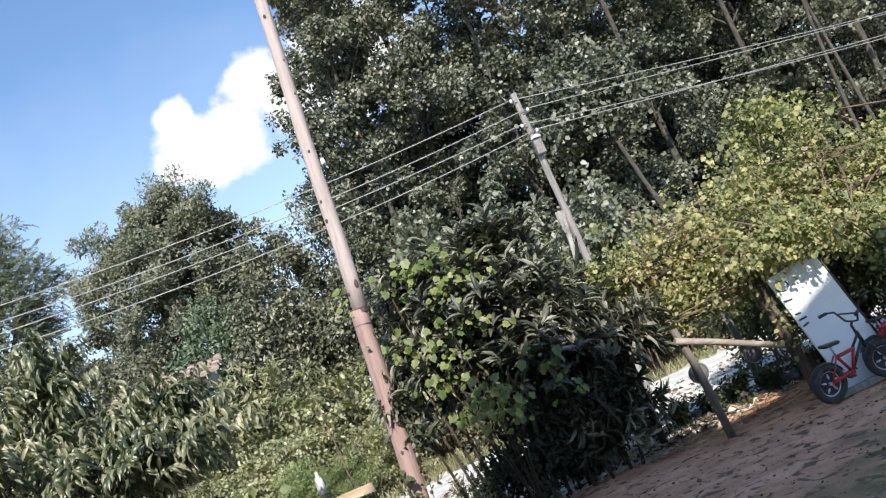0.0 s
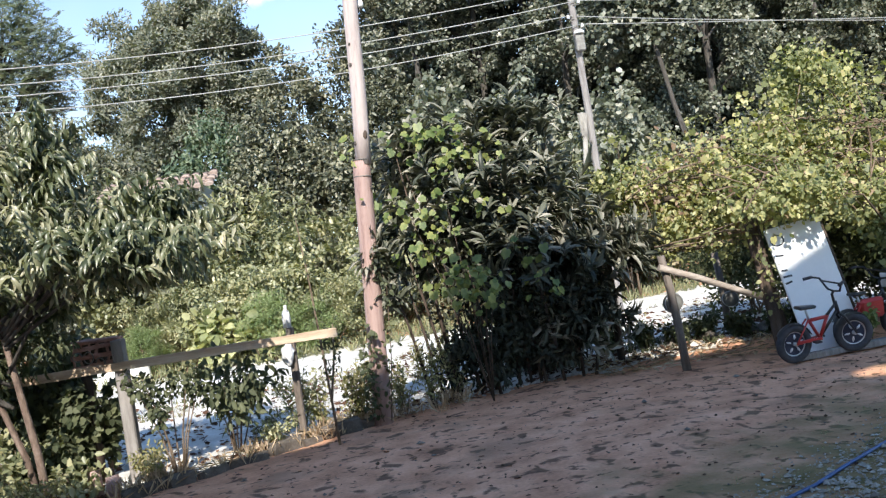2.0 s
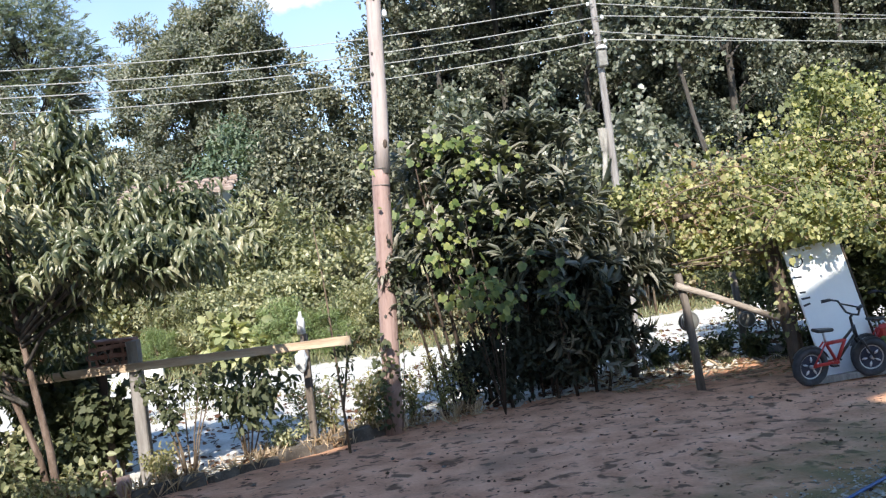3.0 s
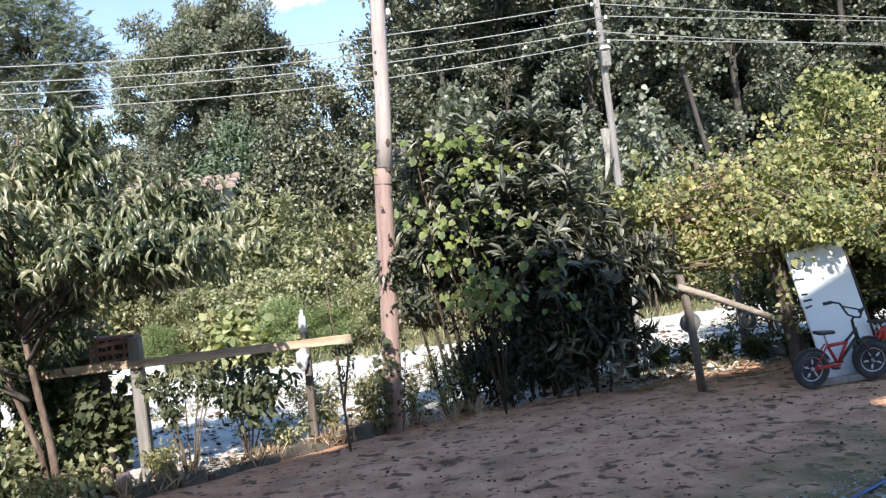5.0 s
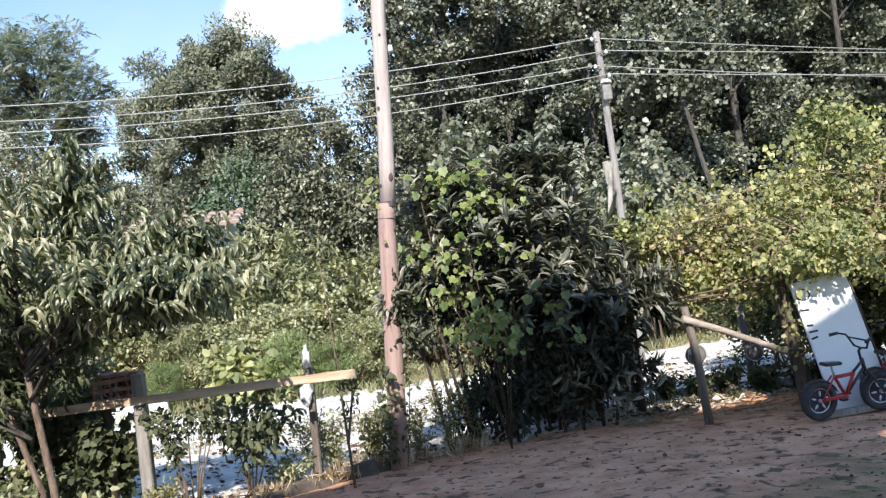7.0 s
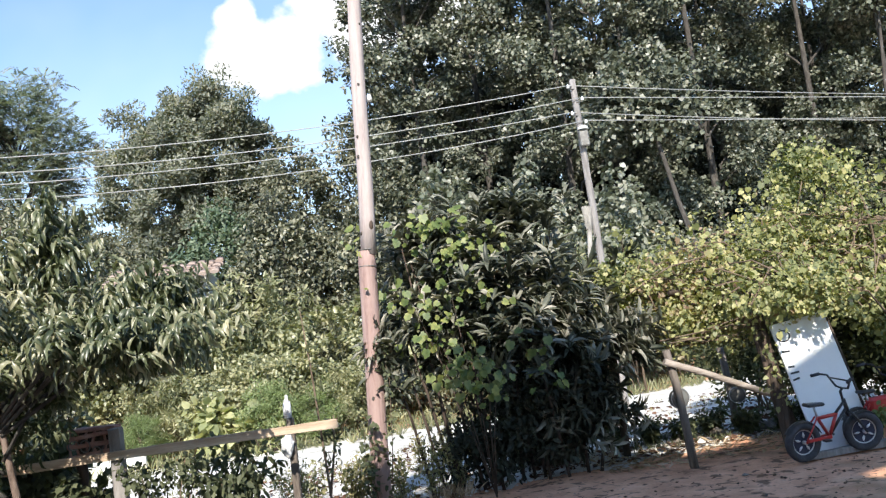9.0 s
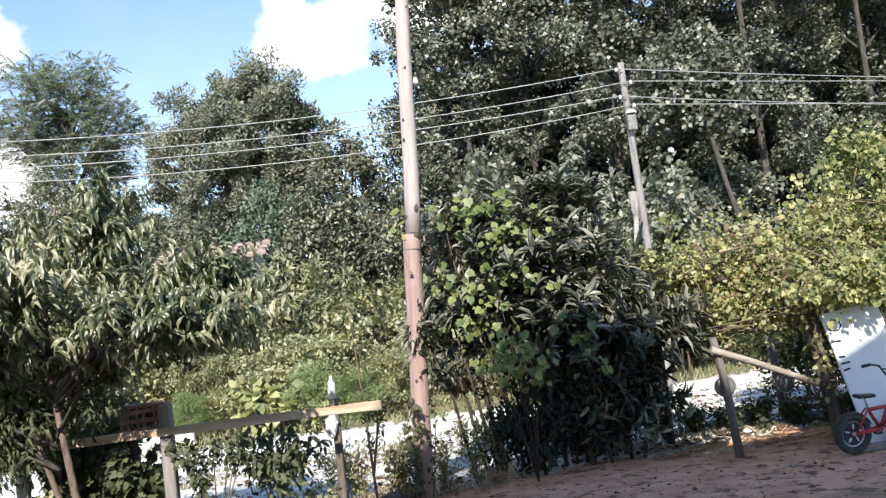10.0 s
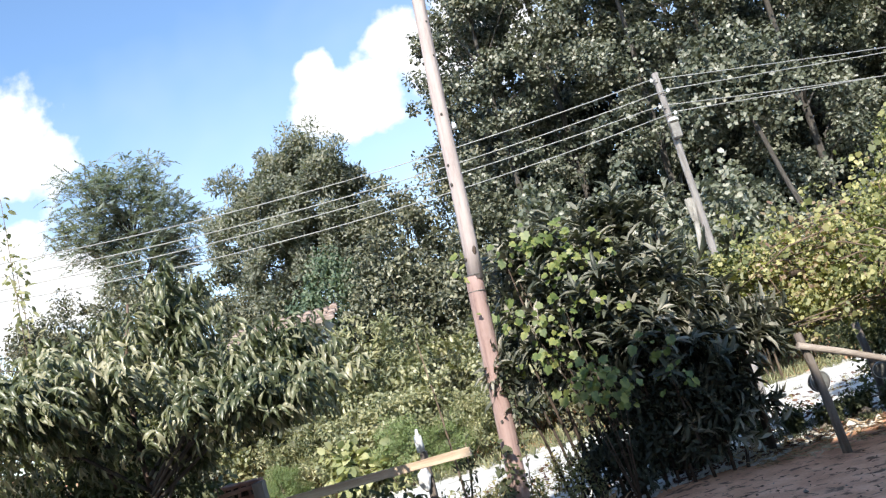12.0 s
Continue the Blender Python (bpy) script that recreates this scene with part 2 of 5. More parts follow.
M_RUBBER = noise_mat("grey_rubber", [(0.3, (0.035, 0.035, 0.04)), (0.7, (0.075, 0.075, 0.085))], 9.0, 0.85, 0.3, 50.0)
M_RED = noise_mat("red_paint", [(0.25, (0.34, 0.025, 0.025)), (0.7, (0.48, 0.04, 0.035))], 5.0, 0.35, 0.03, 40.0, spec=0.5)
M_BLACK = noise_mat("black_paint", [(0.25, (0.012, 0.012, 0.014)), (0.7, (0.03, 0.03, 0.034))], 5.0, 0.4, 0.03, 40.0, spec=0.5)
M_STEEL = noise_mat("dull_steel", [(0.25, (0.40, 0.40, 0.40)), (0.7, (0.60, 0.60, 0.61))], 8.0, 0.4, 0.05, 40.0, metal=0.8)
M_WHITEPL = noise_mat("white_plastic", [(0.25, (0.62, 0.62, 0.64)), (0.7, (0.76, 0.76, 0.77))], 8.0, 0.4, 0.02, 40.0)
M_DISC = noise_mat("dark_blue_disc", [(0.25, (0.02, 0.022, 0.04)), (0.7, (0.045, 0.05, 0.085))], 8.0, 0.6, 0.05, 40.0)
M_HOSE = noise_mat("blue_hose", [(0.25, (0.012, 0.05, 0.19)), (0.7, (0.02, 0.09, 0.29))], 8.0, 0.4, 0.05, 40.0, spec=0.5)
M_TILE = noise_mat("clay_tile", [(0.2, (0.18, 0.13, 0.105)), (0.5, (0.29, 0.21, 0.17)), (0.85, (0.38, 0.30, 0.26))], 3.0, 0.9, 0.4, 30.0, vary=0.2)
M_PLASTER = noise_mat("pale_plaster", [(0.2, (0.52, 0.50, 0.46)), (0.5, (0.62, 0.60, 0.56)), (0.85, (0.70, 0.68, 0.64))], 1.2, 0.9, 0.2, 40.0)
M_TIN = noise_mat("dull_tin", [(0.2, (0.10, 0.09, 0.08)), (0.7, (0.26, 0.25, 0.23))], 8.0, 0.5, 0.1, 40.0, metal=0.5)

L_PEACH = leaf_mat("peach_leaf", [(0.15, (0.030, 0.046, 0.020)), (0.5, (0.115, 0.145, 0.070)), (0.85, (0.38, 0.40, 0.26))], 0.36, 0.2, 0.55)
L_LOQUAT = leaf_mat("loquat_leaf", [(0.18, (0.026, 0.035, 0.024)), (0.5, (0.078, 0.094, 0.062)), (0.88, (0.33, 0.345, 0.265))], 0.42, 0.10, 0.30)
L_VINE = leaf_mat("vine_leaf", [(0.1, (0.07, 0.12, 0.035)), (0.5, (0.15, 0.21, 0.065)), (0.9, (0.28, 0.32, 0.10))], 0.5, 0.35)
L_ARBOR = leaf_mat("arbor_leaf", [(0.0, (0.08, 0.11, 0.045)), (0.28, (0.14, 0.175, 0.07)), (0.5, (0.24, 0.275, 0.112)), (0.74, (0.45, 0.47, 0.21)), (0.84, (0.36, 0.31, 0.19)), (0.95, (0.20, 0.135, 0.09))], 0.5, 0.35)
L_POPLAR = leaf_mat("poplar_leaf", [(0.15, (0.032, 0.044, 0.028)), (0.5, (0.088, 0.108, 0.066)), (0.72, (0.17, 0.195, 0.132)), (0.92, (0.33, 0.355, 0.27))], 0.42, 0.12, 0.45)
L_SILVER = leaf_mat("silvery_leaf", [(0.12, (0.055, 0.075, 0.046)), (0.5, (0.16, 0.192, 0.13)), (0.9, (0.38, 0.41, 0.315))], 0.45, 0.18, 0.5)
L_FAR = leaf_mat("far_leaf", [(0.1, (0.085, 0.10, 0.068)), (0.5, (0.158, 0.178, 0.122)), (0.9, (0.27, 0.285, 0.205))], 0.6, 0.22, 0.3)
L_ACACIA = leaf_mat("acacia_leaf", [(0.1, (0.105, 0.15, 0.13)), (0.5, (0.165, 0.215, 0.182)), (0.9, (0.25, 0.30, 0.25))], 0.5, 0.3)
L_SHRUB = leaf_mat("shrub_leaf", [(0.1, (0.10, 0.125, 0.06)), (0.5, (0.22, 0.25, 0.125)), (0.9, (0.42, 0.43, 0.24))], 0.42, 0.25, 0.6)
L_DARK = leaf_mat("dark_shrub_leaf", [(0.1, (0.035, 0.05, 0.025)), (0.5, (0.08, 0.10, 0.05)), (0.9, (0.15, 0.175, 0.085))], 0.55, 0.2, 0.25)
L_GRASS = leaf_mat("grass_blade", [(0.1, (0.10, 0.12, 0.045)), (0.5, (0.24, 0.25, 0.11)), (0.9, (0.46, 0.42, 0.24))], 0.6, 0.3)
L_BROAD = leaf_mat("skyline_leaf", [(0.12, (0.070, 0.092, 0.066)), (0.5, (0.155, 0.185, 0.132)), (0.9, (0.32, 0.345, 0.26))], 0.5, 0.26, 0.4)
L_THICKET = leaf_mat("thicket_leaf", [(0.12, (0.026, 0.034, 0.020)), (0.5, (0.078, 0.092, 0.050)), (0.9, (0.27, 0.285, 0.18))], 0.42, 0.15, 0.5)
# leaf colour darkened to paint shade inside the wood and the bush
L_SHADED = leaf_mat("shaded_leaf", [(0.1, (0.016, 0.021, 0.013)), (0.6, (0.034, 0.042, 0.025)), (0.95, (0.07, 0.08, 0.05))], 0.6, 0.08, 0.25)
L_GREEN = leaf_mat("deep_green_leaf", [(0.1, (0.036, 0.066, 0.036)), (0.5, (0.085, 0.135, 0.075)), (0.9, (0.18, 0.235, 0.14))], 0.45, 0.2, 0.4)
L_FEATHER = leaf_mat("feathery_leaf", [(0.1, (0.10, 0.15, 0.055)), (0.5, (0.19, 0.265, 0.105)), (0.9, (0.32, 0.40, 0.20))], 0.5, 0.3, 0.4)
L_DRY = leaf_mat("dry_leaf", [(0.1, (0.045, 0.028, 0.018)), (0.6, (0.11, 0.065, 0.04)), (0.95, (0.24, 0.15, 0.09))], 0.85, 0.05, 0.15)
L_LIME = leaf_mat("lime_leaf", [(0.1, (0.15, 0.19, 0.08)), (0.5, (0.31, 0.35, 0.16)), (0.9, (0.50, 0.52, 0.30))], 0.5, 0.3, 0.4)
L_STRAW = leaf_mat("straw", [(0.1, (0.22, 0.17, 0.10)), (0.5, (0.42, 0.35, 0.22)), (0.9, (0.62, 0.55, 0.40))], 0.8, 0.15, 0.2)

# ---- mesh helpers ----


def part(name, data, material, parent=None, label="", m=None):
    """Links a bmesh or mesh as one object, under a thing or a part."""
    if isinstance(data, bmesh.types.BMesh):
        me = bpy.data.meshes.new(name)
        data.to_mesh(me)
        data.free()
    else:
        me = data
    if material and not me.materials:
        me.materials.append(material)
    ob = new(name, me)
    ob.parent = parent
    if m is not None:
        ob.matrix_basis = m
    if label:
        ob["label"] = label
    return ob


def thing(name, m, label, category, group="", kind=""):
    """An empty at a thing's base, to carry its parts."""
    ob = new(name)
    ob.empty_display_size = 0.1
    ob.matrix_basis = m
    return tagged(ob, label, category, group, kind)


def tube(pts, radii, seg=8, bm=None, cap=True, wobble=0.0, rng=None):
    """A round bar swept along points, its radius given at each or once for all."""
    bm = bm or bmesh.new()
    pts = [Vector(p) for p in pts]
    if isinstance(radii, (int, float)):
        radii = [radii] * len(pts)
    rings, side = [], None
    for i, p in enumerate(pts):
        d = (pts[min(i + 1, len(pts) - 1)] - pts[max(i - 1, 0)]).normalized()
        side = (side - d * side.dot(d)) if side else d.orthogonal()
        side.normalize()
        up = d.cross(side)
        ring = []
        for k in range(seg):
            a = 2 * math.pi * k / seg
            r = radii[i] * (1 + (rng.uniform(-wobble, wobble) if rng else 0))
            ring.append(bm.verts.new(p + side * math.cos(a) * r + up * math.sin(a) * r))
        rings.append(ring)
    for r0, r1 in zip(rings, rings[1:]):
        for k in range(seg):
            f = bm.faces.new((r0[k], r0[(k + 1) % seg], r1[(k + 1) % seg], r1[k]))
            f.smooth = True
    if cap:
        bm.faces.new(rings[0][::-1])
        bm.faces.new(rings[-1])
    return bm


def ring_tube(R, r, seg=28, sub=8, axis="y", bm=None):
    """A torus round an axis at the origin."""
    bm = bm or bmesh.new()
    vs = []
    for i in range(seg):
        a = 2 * math.pi * i / seg
        row = []
        for j in range(sub):
            b = 2 * math.pi * j / sub
            q = R + r * math.cos(b)
            row.append(bm.verts.new((q * math.cos(a), r * math.sin(b), q * math.sin(a))))
        vs.append(row)
    for i in range(seg):
        for j in range(sub):
            bm.faces.new((vs[i][j], vs[i][(j + 1) % sub], vs[(i + 1) % seg][(j + 1) % sub], vs[(i + 1) % seg][j])).smooth = True
    return bm


def slab(sx, sy, sz, bevel=0.006, m=None, rough=0.0, rng=None, cuts=0):
    """A bevelled box, its base centre at the origin; rough shifts its corners, cuts let it warp along x."""
    bm = bmesh.new()
    bmesh.ops.create_cube(bm, size=1.0)
    bmesh.ops.scale(bm, vec=(sx, sy, sz), verts=bm.verts)
    bmesh.ops.translate(bm, vec=(0, 0, sz / 2), verts=bm.verts)
    if cuts:
        es = [e for e in bm.edges if abs((e.verts[0].co - e.verts[1].co).x) > sx * 0.9]
        bmesh.ops.subdivide_edges(bm, edges=es, cuts=cuts)
    if bevel:
        es = [e for e in bm.edges if e.is_manifold and e.calc_face_angle(0) > 0.5]
        bmesh.ops.bevel(bm, geom=es, offset=bevel, segments=1, affect="EDGES")
    if rough and rng:
        for v in bm.verts:
            v.co += Vector([rng.uniform(-rough, rough) for _ in range(3)])
    if m is not None:
        bmesh.ops.transform(bm, matrix=m, verts=bm.verts)
    return bm


# leaf outlines: points as (along, across, lift) and faces
QUAD = (((0, 0, 0), (0.45, 0.5, 0.06), (1, 0, -0.05), (0.45, -0.5, 0.06)), ((0, 1, 2, 3),))
OVAL = (((0, 0, 0), (0.3, 0.45, 0.05), (0.72, 0.36, 0.0), (1, 0, -0.12), (0.72, -0.36, 0.0), (0.3, -0.45, 0.05)), ((0, 1, 2, 3), (0, 3, 4, 5)))
BLADE = (((0, 0, 0), (0.3, 0.45, 0.10), (0.33, 0, 0), (0.3, -0.45, 0.10), (0.7, 0.36, 0.0), (0.72, 0, -0.08), (0.7, -0.36, 0.0), (1, 0, -0.24)),
         ((0, 2, 1), (0, 3, 2), (1, 2, 5, 4), (2, 3, 6, 5), (4, 5, 7), (5, 6, 7)))
STALK = (((0, 0, 0), (0.4, 0.5, 0.0), (0.75, 0.35, -0.03), (1, 0, -0.12), (0.75, -0.35, -0.03), (0.4, -0.5, 0.0)), ((0, 1, 2, 3), (0, 3, 4, 5)))
ARCH = (((0, 0, 0), (0.26, 0.42, 0.14), (0.28, 0, 0.07), (0.26, -0.42, 0.14), (0.58, 0.42, 0.04), (0.58, 0, -0.03), (0.58, -0.42, 0.04), (0.80, 0, -0.35)),
        ((0, 2, 1), (0, 3, 2), (1, 2, 5, 4), (2, 3, 6, 5), (4, 5, 7), (5, 6, 7)))
LOBED = (((0.05, 0, 0), (-0.10, 0.22, 0.02), (0.16, 0.50, 0.05), (0.33, 0.41, 0.02), (0.60, 0.46, -0.03), (0.72, 0.27, 0.0), (1.0, 0, -0.1),
          (0.72, -0.27, 0.0), (0.60, -0.46, -0.03), (0.33, -0.41, 0.02), (0.16, -0.50, 0.05), (-0.10, -0.22, 0.02)),
         ((0, 1, 2, 3), (0, 3, 4, 5), (0, 5, 6, 7), (0, 7, 8, 9), (0, 9, 10, 11)))


def unit(a):
    return a / (np.linalg.norm(a, axis=1, keepdims=True) + 1e-9)


def leaf_mesh(name, C, D, N, length, width, shape):
    """One mesh of many leaves: centres, ways of the tips, normals, lengths, widths over length."""
    pts, faces = shape
    n, k = len(C), len(pts)
    D = unit(D)
    S = unit(np.cross(N, D))
    N = np.cross(D, S)
    length = np.broadcast_to(np.asarray(length, float), (n,))[:, None]
    V = np.empty((n, k, 3))
    for i, (u, v, w) in enumerate(pts):
        V[:, i] = C + length * (u * D + v * width * S + w * N)
    sizes = [len(f) for f in faces]
    flat = np.concatenate([np.array(f) for f in faces])
    loops = (np.arange(n)[:, None] * k + flat[None]).ravel()
    starts = np.concatenate([[0], np.cumsum(np.tile(sizes, n))[:-1]])
    me = bpy.data.meshes.new(name)
    me.vertices.add(n * k)
    me.vertices.foreach_set("co", V.ravel())
    me.loops.add(len(loops))
    me.loops.foreach_set("vertex_index", loops.astype(np.int32))
    me.polygons.add(len(starts))
    me.polygons.foreach_set("loop_start", starts.astype(np.int32))
    me.update(calc_edges=True)
    me.validate()
    return me


def leaves(parent, C, D, N, length, width, shape, material, near=300, label=""):
    """Leaves of a plant: those on its sunny front singly, as parts on one shared mesh, the rest joined."""
    order = np.argsort(C[:, 1] + 0.25 * np.sin(C[:, 0] * 37 + C[:, 2] * 23))
    one, rest = order[:near], order[near:]
    blade = leaf_mesh("leaf", np.zeros((1, 3)), np.array([[1.0, 0, 0]]), np.array([[0, 0, 1.0]]), 1.0, width, shape)
    blade.materials.append(material)
    for i in one:
        d = Vector(D[i]).normalized()
        s = Vector(N[i]).cross(d).normalized()
        m = Matrix((d, s, d.cross(s))).transposed().to_4x4()
        part("leaf", blade, None, parent, label, Matrix.Translation(C[i]) @ m @ Matrix.Scale(float(length[i]), 4))
    if len(rest):
        ob = part("foliage", leaf_mesh("foliage", C[rest], D[rest], N[rest], length[rest], width, shape), material, parent)
        ob["kind"] = "stuff"


def clump_leaves(r, centres, radius, per, droop=0.3, up=0.5, flat=0.8, sunward=0.65, loose=0.5):
    """Places, tip ways and normals of leaves gathered in clumps."""
    centres = np.asarray(centres, float)
    n = len(centres) * per
    c = np.repeat(centres, per, 0)
    rad = np.repeat(np.broadcast_to(np.asarray(radius, float), (len(centres),)), per)[:, None]
    d = unit(r.normal(size=(n, 3)))
    p = c + d * rad * (r.random((n, 1)) ** 0.45) * np.array([1, 1, flat])
    nrm = unit(0.45 * d + np.array([0, 0, up]) - sunward * np.array(SUN_WAY) + loose * r.normal(size=(n, 3)))
    tip = 0.6 * d + 0.7 * r.normal(size=(n, 3)) - np.array([0, 0, droop])
    return p, tip, nrm


def shell_points(r, n, centre, size, inner=0.55, top=-1.0):
    """Clump centres in the outer part of an ellipsoid with an uneven skin."""
    out = []
    while len(out) < n:
        d = r.normal(size=3)
        d /= np.linalg.norm(d)
        if d[2] < top:
            continue
        k = (inner + (1 - inner) * r.random()) * (0.82 + 0.30 * noise.noise(Vector(d * 1.7) + Vector(centre)))
        out.append(np.array(centre) + d * np.array(size) * k)
    return np.array(out)


def boughs(r, centres, n, spread):
    """Splits each clump centre into n smaller ones about it, to leave gaps between boughs."""
    c = np.repeat(centres, n, 0)
    return c + unit(r.normal(size=c.shape)) * spread * (r.random((len(c), 1)) ** 0.5) * np.array([1, 1, 0.7])


def limbs(rng, base, top, r0, targets, trunk_bend=0.15):
    """A tapered trunk mesh and a list of limb meshes that reach towards the targets."""
    base, top = Vector(base), Vector(top)
    pts, rad = [], []
    for i in range(9):
        f = i / 8
        p = base.lerp(top, f) + Vector((rng.uniform(-1, 1), rng.uniform(-1, 1), 0)) * trunk_bend * f
        pts.append(p)
        rad.append(r0 * (1.25 if i == 0 else 1 - 0.8 * f))
    trunk = tube(pts, rad, 10, wobble=0.06, rng=rng)
    out = []
    for t in targets:
        t = Vector(t)
        k = min(range(2, 8), key=lambda i: abs(pts[i].z - (t.z - (t - base).xy.length * 0.7)))
        a = pts[k]
        mid = a.lerp(t, 0.5) + Vector((rng.uniform(-.1, .1), rng.uniform(-.1, .1), 0.12)) * (t - a).length
        out.append(tube([a, a.lerp(mid, 0.6), mid, t], [rad[k] * 0.55, rad[k] * 0.42, rad[k] * 0.3, rad[k] * 0.08], 6, wobble=0.05, rng=rng))
    return trunk, out

# ---- large structure ----
R0 = np.random.default_rng(5)
RND = random.Random(7)


def land(x, y):
    """Height of the ground: a trodden yard, a level road, a bank that rises beyond it."""
    h = 0.035 * noise.noise(Vector((x * 0.5, y * 0.5, 0))) + 0.016 * noise.noise(Vector((x * 2.3, y * 2.3, 4))) + 0.007 * noise.noise(Vector((x * 7, y * 7, 9)))
    far = max(0.0, y - 19.5 - 0.25 * x)
    return h + min(far * 0.07, 6.0) - 0.02


def grid_sheet(xs, ys, height):
    me = bpy.data.meshes.new("sheet")
    nx, ny = len(xs), len(ys)
    me.from_pydata([(x, y, height(x, y)) for y in ys for x in xs], [],
                   [(j * nx + i, j * nx + i + 1, (j + 1) * nx + i + 1, (j + 1) * nx + i) for j in range(ny - 1) for i in range(nx - 1)])
    for p in me.polygons:
        p.use_smooth = True
    return me


xs = [-900, -300, -120, -60, -30, -18, -12, -9] + list(np.arange(-7, 7.01, 0.07)) + [8, 9, 12, 18, 30, 60, 120, 300, 900]
ys = [-400, -120, -40, -15, -6, -2, 0, 2, 3] + list(np.arange(3.6, 11.5, 0.07)) + list(np.arange(11.8, 20, 0.5)) + [21, 23, 26, 30, 36, 45, 60, 90, 150, 300, 900, 2500]
ground = part("ground", grid_sheet(xs, ys, land), M_EARTH)
tagged(ground, "trodden brown earth yard with darker damp marks", "ground", kind="structure")


def road_near(x):
    if x < -2.9:
        return 7.52 + 0.2 * (x + 2.9)
    return 10.29 + 0.955 * x if x < -0.8 else 9.69 + 0.20 * x if x < 0 else 9.69 + 0.34 * x


def road_far(x):
    return 20.2 + 0.22 * x


rxs = [-60, -40, -28, -20, -14] + list(np.arange(-11, 12.1, 0.25)) + [14, 18, 24, 32, 45, 60]
me = bpy.data.meshes.new("road")
rows_n = 34
verts = []
for x in rxs:
    a, b = road_near(x), road_far(x)
    for j in range(rows_n):
        y = a + (b - a) * j / (rows_n - 1) + (0.22 * noise.noise(Vector((x * 1.3, j, 2))) if j in (0, rows_n - 1) else 0)
        edge = min(1.0, min(j, rows_n - 1 - j) / 2)
        verts.append((x, y, land(x, y) + 0.035 * edge - 0.008 + 0.02 * noise.noise(Vector((x * 1.5, y * 1.5, 7)))))
me.from_pydata(verts, [], [(i * rows_n + j, (i + 1) * rows_n + j, (i + 1) * rows_n + j + 1, i * rows_n + j + 1) for i in range(len(rxs) - 1) for j in range(rows_n - 1)])
road = part("road", me, M_ROAD)
tagged(road, "sunlit pale gravel road beyond the fence", "road", kind="structure")


def scatter_stones(name, n, spot, size, material, label, r):
    """Many loose stones in one mesh, each an uneven octahedron pressed into the ground."""
    V, F = [], []
    base = ((1, 0, 0), (0, 1, 0), (-1, 0, 0), (0, -1, 0), (0, 0, 0.7), (0, 0, -0.5))
    fs = ((0, 1, 4), (1, 2, 4), (2, 3, 4), (3, 0, 4), (1, 0, 5), (2, 1, 5), (3, 2, 5), (0, 3, 5))
    for _ in range(n):
        x, y = spot(r)
        s, a = size * r.lognormal(0, 0.45), r.random() * 6.28
        k = len(V)
        for bx, by, bz in base:
            q = 1 + r.uniform(-0.3, 0.3)
            V.append((x + s * q * (bx * math.cos(a) - by * 0.7 * math.sin(a)), y + s * q * (bx * math.sin(a) + by * 0.7 * math.cos(a)), land(x, y) + 0.3 * s + s * bz * 0.7 * q))
        F += [tuple(k + i for i in f) for f in fs]
    me = bpy.data.meshes.new(name)
    me.from_pydata(V, [], F)
    ob = part(name, me, material)
    return tagged(ob, label, "stones", kind="stuff")


def gravel_spot(r):
    while True:
        x, y = r.uniform(0.6, 5.2), r.uniform(3.6, 7.2)
        if r.random() < min(1.0, max(0.0, (x * 0.80 - (y - 4.05)) * 0.9)) ** 1.5:
            return x, y


scatter_stones("mossy_gravel", 21000, gravel_spot, 0.0105, M_PEBBLE, "grey-green mossy gravel at the edge of the yard", R0)
M_CLOD = noise_mat("dark_soil", [(0.2, (0.05, 0.032, 0.02)), (0.5, (0.10, 0.062, 0.04)), (0.85, (0.17, 0.11, 0.075))], 9.0, 0.95, 0.6, 60.0)


def clod_spot(r):
    while True:
        x, y = r.uniform(-1.5, 5.0), r.uniform(4.4, 9.0)
        if noise.noise(Vector((x * 1.6, y * 1.6, 3))) + 0.25 * (x - 1.0) / 4 > -0.15 + 0.5 * r.random():
            return x, y


scatter_stones("soil_clods", 520, clod_spot, 0.011, M_CLOD, "dark crumbled clods of soil on the yard", R0)
scatter_stones("road_gravel", 7000, lambda r: (lambda x: (x, road_near(x) + 0.1 + r.random() ** 1.6 * 7))(r.uniform(-7, 8)), 0.026, M_ROAD, "loose pale stones on the road", R0)
scatter_stones("yard_pebbles", 260, lambda r: (r.uniform(-4, 5), r.uniform(4.2, 9.4)), 0.011, M_STONE, "small pale pebbles trodden into the earth", R0)

# unseen house added at the viewer's back, outline shaped to shade the yard
house = thing("house", pose(-0.8, -0.95, 0), "unseen pale plastered two-storey house added to shade the yard", "house")
bm = bmesh.new()
prof = [(-8.2, 0), (8.0, 0), (8.0, 6.0), (3.42, 6.0), (3.32, 8.15), (2.4, 8.05), (-1.3, 6.72), (-3.4, 6.0), (-8.2, 5.4)]
front = [bm.verts.new((x, 0, z)) for x, z in prof]
back = [bm.verts.new((x, -9, z)) for x, z in prof]
bm.faces.new(front)
bm.faces.new(back[::-1])
for i in range(len(prof)):
    bm.faces.new((front[i], back[i], back[(i + 1) % len(prof)], front[(i + 1) % len(prof)]))
bmesh.ops.recalc_face_normals(bm, faces=bm.faces)
part("wall", bm, M_PLASTER, house)
